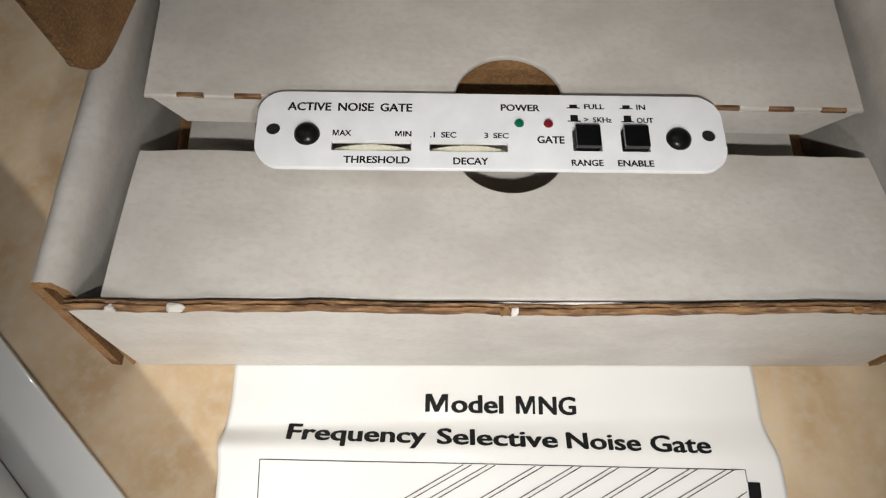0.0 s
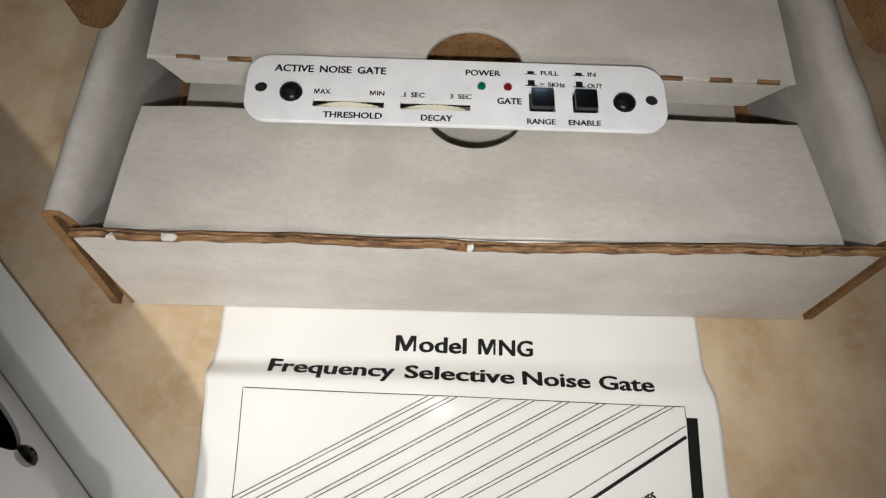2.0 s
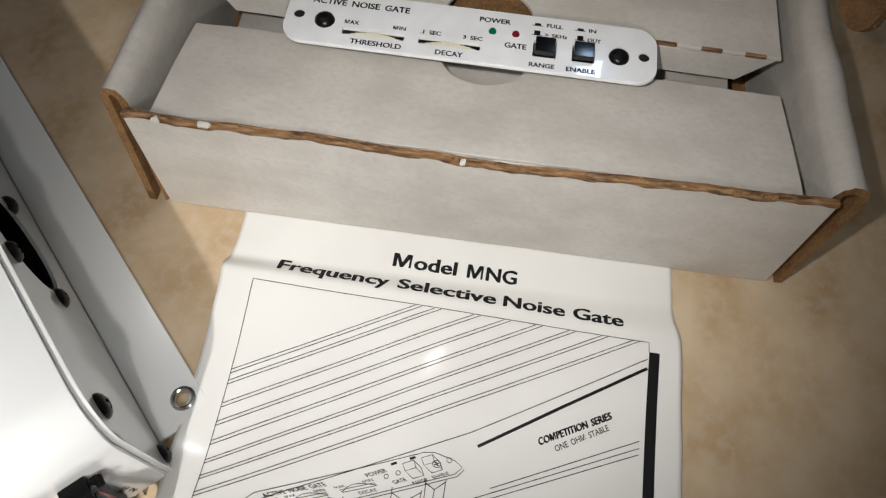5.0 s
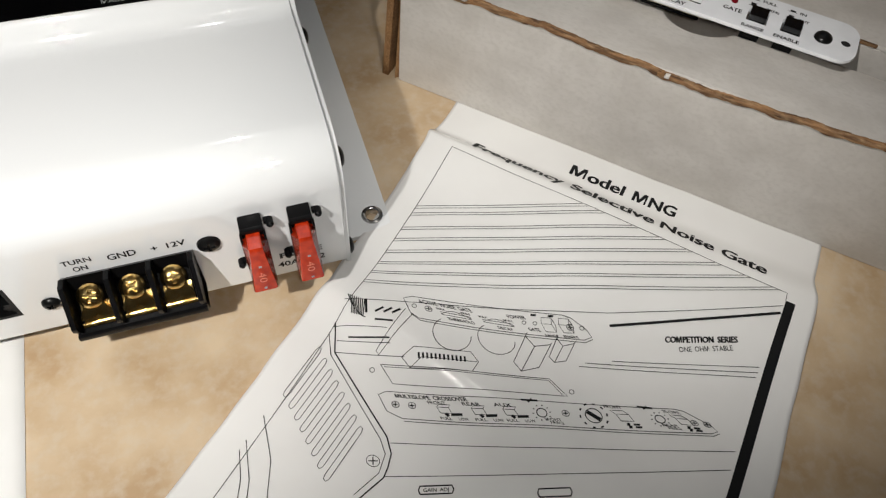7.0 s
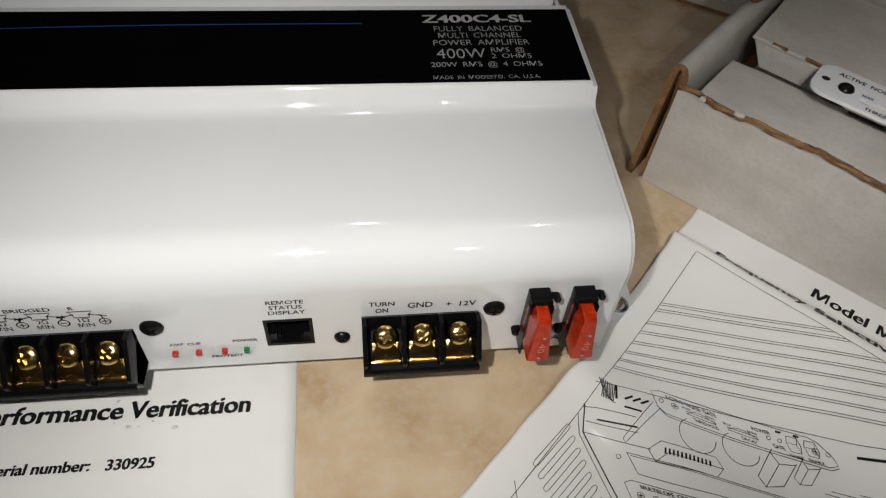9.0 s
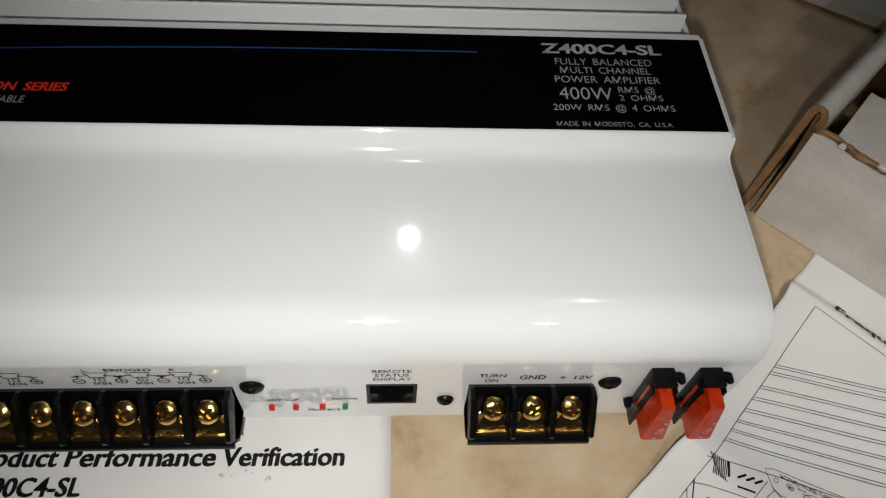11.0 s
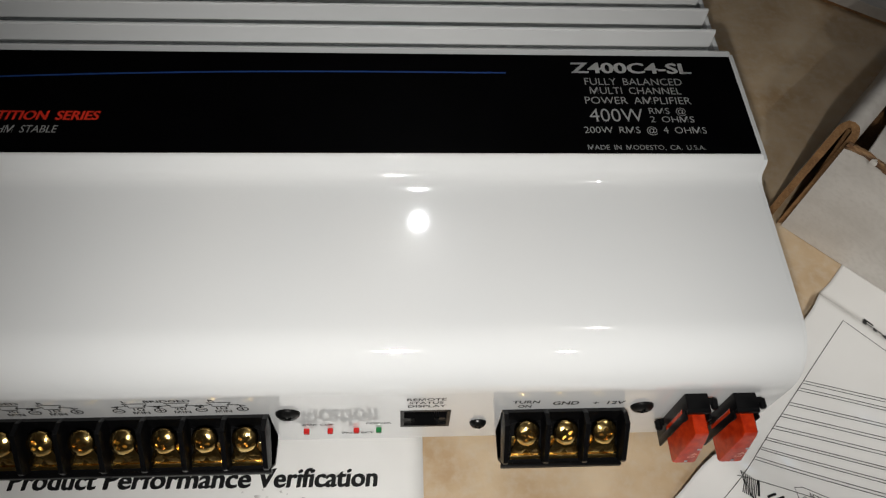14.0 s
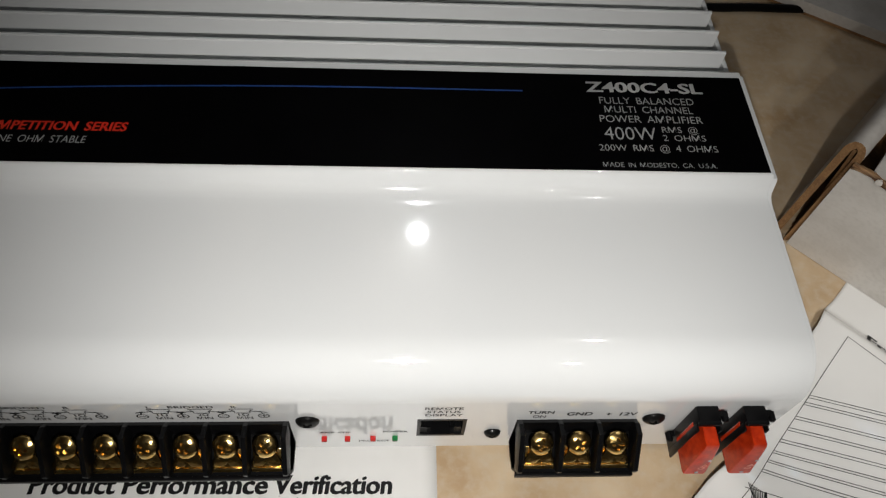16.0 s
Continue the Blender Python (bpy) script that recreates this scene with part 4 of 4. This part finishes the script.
for top in (89.3, 95.4, 107.8, 117.4, 127.3, 137.7, 147.8, 157.4):
    for d in (0.0, 2.1):
        draw([(39.0, -26.2 - (top + d - 39.0) * 0.545), ends(top + d)], width=0.00022)
draw([(37.5, -100.2), (60, -87.5), (110, -61.5), (158.8, -33.2)], width=0.00022)
draw([(112.0, -65.2), (135, -50.6), (158.8, -36.0)], width=0.0009)
for a, b in (((116.6, -75.8), (157.0, -57.4)), ((109.5, -80.8), (157.0, -59.4)), ((108.3, -83.2), (156.8, -61.2))):
    draw([a, b], width=0.00022)
bar = [(160.8, -31.0), (160.2, -50), (159.7, -66), (158.8, -100), (157.5, -135), (156.5, -172)]
draw(bar, width=0.0031)
slope = affine((129.2, -62.3), (20.2, 10.3), (-0.9, 1.8))
small_text("COMPETITION  SERIES", 0, 1, 0, 1, slope, 0.05, 0.1)
slope = affine((134.0, -63.4), (14.6, 8.0), (-0.8, 1.5))
small_text("ONE  OHM  STABLE", 0, 1, 0, 1, slope)

# module in the drawing
mod = affine((58.6, -94.9), (51.5, 23.2), (-7.6, 5.3))
edge = [(0.02, 0.0), (0.93, -0.02), (0.985, 0.12), (0.985, 0.4), (0.94, 0.86), (0.90, 0.97), (0.06, 0.98), (0.0, 0.82), (-0.01, 0.2)]
draw([mod(s, q) for s, q in edge], True)
draw([mod(s, q - 0.10) for s, q in ((-0.01, 0.25), (0.02, 0.0), (0.93, -0.02), (0.985, 0.14))])
for s, q in ((0.035, 0.52), (0.965, 0.48)):
    small_ring(s, q, 0.7, mod)
for s in (0.11, 0.90):
    cross_mark(s, 0.48, 1.15, mod)
small_text("ACTIVE  NOISE  GATE", 0.08, 0.38, 0.70, 0.88, mod, 0.02)
small_text("THRESHOLD", 0.19, 0.34, 0.10, 0.23, mod, 0.02)
small_text("DECAY", 0.47, 0.56, 0.10, 0.23, mod, 0.02)
small_text("POWER", 0.58, 0.68, 0.70, 0.84, mod, 0.02)
small_text("GATE", 0.655, 0.72, 0.22, 0.36, mod, 0.02)
small_text("RANGE", 0.73, 0.80, 0.04, 0.14, mod, 0.02)
small_text("ENABLE", 0.83, 0.91, 0.04, 0.14, mod, 0.02)
for s0 in (0.17, 0.41):
    draw([mod(s0 + s, q) for s, q in ((0, 0.32), (0.17, 0.32), (0.17, 0.44), (0, 0.44))], True, 0.00018)
    draw([mod(s0 + 0.17 * k / 8, 0.34 + 0.22 * math.sin(math.pi * k / 8)) for k in range(9)], width=0.00018)
    small_text("MAX", s0 - 0.01, s0 + 0.04, 0.52, 0.62, mod, 0.02)
    small_text("MIN", s0 + 0.13, s0 + 0.18, 0.52, 0.62, mod, 0.02)
for s in (0.655, 0.715):
    small_ring(s, 0.56, 0.6, mod)
for s0 in (0.75, 0.845):
    draw([mod(s0, 0.24), mod(s0 + 0.055, 0.24), mod(s0 + 0.055, 0.56), mod(s0, 0.56)], True)
    draw([mod(s0, 0.56), mod(s0 + 0.02, 0.82), mod(s0 + 0.075, 0.82), mod(s0 + 0.055, 0.56)])
    draw([mod(s0 + 0.055, 0.24), mod(s0 + 0.075, 0.52), mod(s0 + 0.075, 0.82)])
    draw([mod(s0 - 0.03, 0.90), mod(s0 + 0.0, 0.90)], width=0.0007)
# parts hanging under the module
draw([mod(-0.01, 0.1), (54.5, -110.0), (53.2, -109.3), mod(-0.025, 0.35)])
for c in ((70.5, -93.8), (82.8, -87.8)):
    draw(arc(c[0], c[1], 5.9, 5.4, 150, 385), width=0.00022)
draw([(60.8, -107.6), (62.6, -103.4), (77.9, -96.2), (81.3, -98.0), (80.9, -101.6), (64.4, -109.2)], True)
draw([(64.4, -109.2), (66.0, -105.0), (81.3, -98.0)])
for k in range(12):
    x, y = 64.6 + 1.12 * k, -104.2 + 0.52 * k
    draw([(x, y), (x + 0.9, y - 1.5)], width=0.0006)
for o, w, h in (((90.2, -79.6), 7.6, 14.0), ((99.0, -75.6), 5.2, 10.0)):
    x, y = o
    draw([(x, y), (x + 0.2, y - h * 0.93), (x + w * 0.45, y - h * 1.05), (x + w, y - h * 0.78), (x + w * 1.05, y + 0.4)], width=0.00024)
    draw([(x + w * 0.45, y - h * 1.05), (x + w * 0.5, y - h * 0.28), (x + w * 1.05, y - h * 0.02)], width=0.00024)
    draw([(x, y - h * 0.12), (x + w * 0.5, y - h * 0.28)], width=0.00024)
# open slot and the crossover panel
draw([(56.3, -112.2), (101.9, -92.6), (108.6, -95.3), (62.2, -115.6)], True)
draw([(57.6, -112.3), (101.8, -93.2), (107.2, -95.6)], width=0.00018)
small_ring(0, 0, 0.7, affine((55.0, -114.8), (1, 0), (0, 1)))
small_ring(0, 0, 0.7, affine((109.2, -93.4), (1, 0), (0, 1)))
xo = affine((67.0, -124.6), (85.0, 39.4), (-8.0, 4.9))
edge = [(0.03, 0.0), (0.965, 0.0), (0.995, 0.12), (0.995, 0.35), (0.95, 0.95), (0.92, 1.0), (0.03, 1.0), (0.0, 0.85), (-0.005, 0.25)]
draw([xo(s, q) for s, q in edge], True)
draw([xo(s, q - 0.10) for s, q in ((0.03, 0.0), (0.965, 0.0), (0.995, 0.14))])
small_text("MULTISLOPE  CROSSOVER", 0.05, 0.27, 0.78, 0.92, xo, 0.03)
for s in (0.035, 0.085, 0.945, 0.985):
    cross_mark(s, 0.52 if s < 0.5 else 0.42, 1.1, xo)
cross_mark(0.55, 0.48, 1.1, xo)
for s, word in ((0.14, "FRONT"), (0.245, "REAR"), (0.34, "AUX")):
    small_text(word, s, s + 0.055, 0.62, 0.74, xo, 0.02)
    small_text("FULL", s + 0.01, s + 0.045, 0.06, 0.16, xo, 0.02)
    small_text("LOW", s + 0.065, s + 0.095, 0.06, 0.16, xo, 0.02)
    draw([xo(s + 0.02, 0.30), xo(s + 0.055, 0.30), xo(s + 0.055, 0.52), xo(s + 0.02, 0.52)], True, 0.00022)
    draw([xo(s + 0.02, 0.52), xo(s + 0.03, 0.62), xo(s + 0.065, 0.62), xo(s + 0.055, 0.52)], False, 0.00022)
    draw([xo(s + 0.035, 0.30), xo(s + 0.04, 0.20)], width=0.0008)
    draw([xo(s + 0.05, 0.26), xo(s + 0.085, 0.28)], width=0.0008)
for s, r in ((0.475, 1.5), (0.84, 1.5), (0.635, 2.5)):
    small_ring(s, 0.45, r, xo, 0.85, 0.0003)
    if r > 2:
        a, b = xo(s - 0.012, 0.60), xo(s + 0.012, 0.30)
        draw([a, b], width=0.0012)
    for k in range(10):
        a = radians(36 * k)
        c = xo(s, 0.45)
        m = r * 1.55
        draw([(c[0] + m * math.cos(a), c[1] + m * math.sin(a) * 0.85), (c[0] + (m + 0.5) * math.cos(a), c[1] + (m + 0.5) * math.sin(a) * 0.85)], width=0.0003 if r < 2 else 0.0009)
for s in (0.44, 0.80):
    draw([xo(s, 0.92), xo(s + 0.05, 0.92)], width=0.0006)
    draw([xo(s + 0.015, 0.84), xo(s + 0.035, 0.98)], width=0.0006)
for s, word in ((0.70, "FRONT"), (0.885, "SLOPE")):
    small_text(word, s - 0.01, s + 0.045, 0.78, 0.90, xo, 0.02)
    draw([xo(s + 0.01, 0.30), xo(s + 0.05, 0.30), xo(s + 0.05, 0.56), xo(s + 0.01, 0.56)], True)
    draw([xo(s + 0.01, 0.56), xo(s - 0.0, 0.70), xo(s + 0.04, 0.70), xo(s + 0.05, 0.56)])
    for q in (0.18, 0.08):
        draw([xo(s + 0.02, q), xo(s + 0.03, q)], width=0.0009)
        draw([xo(s + 0.04, q), xo(s + 0.06, q)], width=0.0006)
for s, word in ((0.47, "FRONT"), (0.83, "REAR")):
    small_text(word, s, s + 0.05, 0.16, 0.26, xo, 0.02)
    small_text("FREQ", s + 0.01, s + 0.05, 0.05, 0.14, xo, 0.02)
# corner of the drawn amplifier, vents and lower lines
draw([(38.4, -107.4), (39.6, -109.4), (42.8, -115.2), (68.2, -130.1), (71.6, -133.8), (72.6, -137.5), (72.9, -140.5), (70.0, -148.0), (66.0, -156.0), (62.0, -172.0)], width=0.0004)
draw([(38.4, -111.0), (42.2, -116.4), (66.8, -131.4), (70.2, -134.6), (71.2, -140.0), (68.2, -148.0)], width=0.00022)
draw([(42.8, -115.2), (61.5, -107.2)])
draw([(41.5, -111.8), (56.0, -105.6)])
draw([(38.5, -108.6), (42.0, -106.6), (53.0, -102.2)], width=0.0002)
draw([(70.0, -131.2), (110, -112.0), (156.5, -89.0)])
draw([(72.8, -140.2), (115, -117.5), (156.5, -95.0)])
draw([(64.0, -165.0), (110, -140), (156, -117)])
cross_mark(0, 0, 1.9, affine((68.2, -137.8), (1, 0), (0, 1)))
for k in range(8):
    x, y = 38.4 + 3.2 * k, -116.9 - 2.15 * k
    draw([(x - 0.8, y), (x - 0.4, y + 1.0), (x + 0.4, y + 0.8), (x + 0.7, y - 0.4), (x - 0.4, y - 15.6), (x - 1.0, y - 16.4), (x - 1.8, y - 16.0), (x - 2.0, y - 15.0)], True)
draw([(35.2, -140.5), (44, -150), (56.0, -172.0)])
draw([(35.0, -148.5), (42, -157.0), (50.0, -172.0)])
draw([(35.0, -151.5), (40, -158.0), (47.0, -172.0)])
gain = affine((83.5, -139.9), (7.4, 4.2), (-1.0, 1.9))
draw([gain(0, 0), gain(1, 0), gain(1.05, 0.5), gain(1, 1), gain(0, 1), gain(-0.05, 0.5)], True, 0.0004)
small_text("GAIN  ADJ", 0.1, 0.9, 0.28, 0.72, gain, 0.02)
gain = affine((112.0, -126.0), (7.4, 4.2), (-1.0, 1.9))
draw([gain(0, 0), gain(1, 0), gain(1.05, 0.5), gain(1, 1), gain(0, 1), gain(-0.05, 0.5)], True, 0.0004)
# maker's mark, kept as plain strokes
for k in range(9):
    draw([(37.6 + 0.65 * k, -98.2 + 0.1 * k), (40.2 + 0.62 * k, -100.6 - 0.25 * k), (41.4 + 0.55 * k, -103.0 + 0.1 * k)], width=0.0003)
draw([(43.0, -97.0), (45.4, -101.0)], width=0.0007)
for k in range(3):
    draw([(47.4 + 2.3 * k, -99.4 + 1.1 * k), (48.9 + 2.3 * k, -96.8 + 1.1 * k)], width=0.0007)
draw([(48.6, -101.6), (53.5, -99.4)], width=0.0006)
draw([(44.0, -109.4), (55.0, -104.4)], width=0.0005)
print_on(join(*lines), INK, "line_drawing")
for bm in small_print:
    print_on(bm, INK, "lettering")

# ---------------------------------------------------------------- behind: a black cable and a loose piece of cardboard
cu = bpy.data.curves.new("cable", "CURVE")
cu.dimensions, cu.bevel_depth, cu.bevel_resolution, cu.resolution_u = "3D", 0.0020, 4, 8
sp = cu.splines.new("BEZIER")
knots = [(-0.0985, 0.2295), (-0.0965, 0.2400), (-0.0860, 0.2525), (-0.0620, 0.2565), (-0.0400, 0.2570), (-0.0220, 0.2568)]
sp.bezier_points.add(len(knots) - 1)
for b, (x, y) in zip(sp.bezier_points, knots):
    b.co, b.handle_left_type, b.handle_right_type = (x, y, 0.0020), "AUTO", "AUTO"
scrap = new("scrap", cu)
bpy.context.view_layer.update()
me = bpy.data.meshes.new_from_object(scrap.evaluated_get(bpy.context.evaluated_depsgraph_get()))
bpy.data.objects.remove(scrap)
bpy.data.curves.remove(cu)
me.materials.clear()
me.materials.append(BLACKPLASTIC)
tagged(new("cable", me), "thin black cable on the counter between amplifier and cardboard", "cable")
loose = thing("loose_cardboard", pose(-0.060, 0.2765, 0.0004, 0, 0, -33), "loose white-faced cardboard panel lying on the counter", "cardboard")
part("board", block(0, 0.125, 0, 0.08, 0.0016, 0.0070, 0.0004), CARDWHITE, loose)
part("fluted_edge", block(0.0006, 0.1244, 0.0005, 0.0795, 0.0, 0.0016), KRAFT, loose, "brown fluted core")

# large flat faces keep their own normals beside the rounded edges
for ob in scene.objects:
    if ob.type == "MESH" and ob.name.split(".")[0] in ("shell", "end_plate", "mounting_flange", "face_plate", "front_flap", "rear_flap", "fold_face", "lower_panel", "board", "countertop", "lid", "back_wall", "ear_left", "ear_right", "push_button", "fuse"):
        even = ob.modifiers.new("even_shading", "WEIGHTED_NORMAL")
        even.weight, even.keep_sharp = 100, True
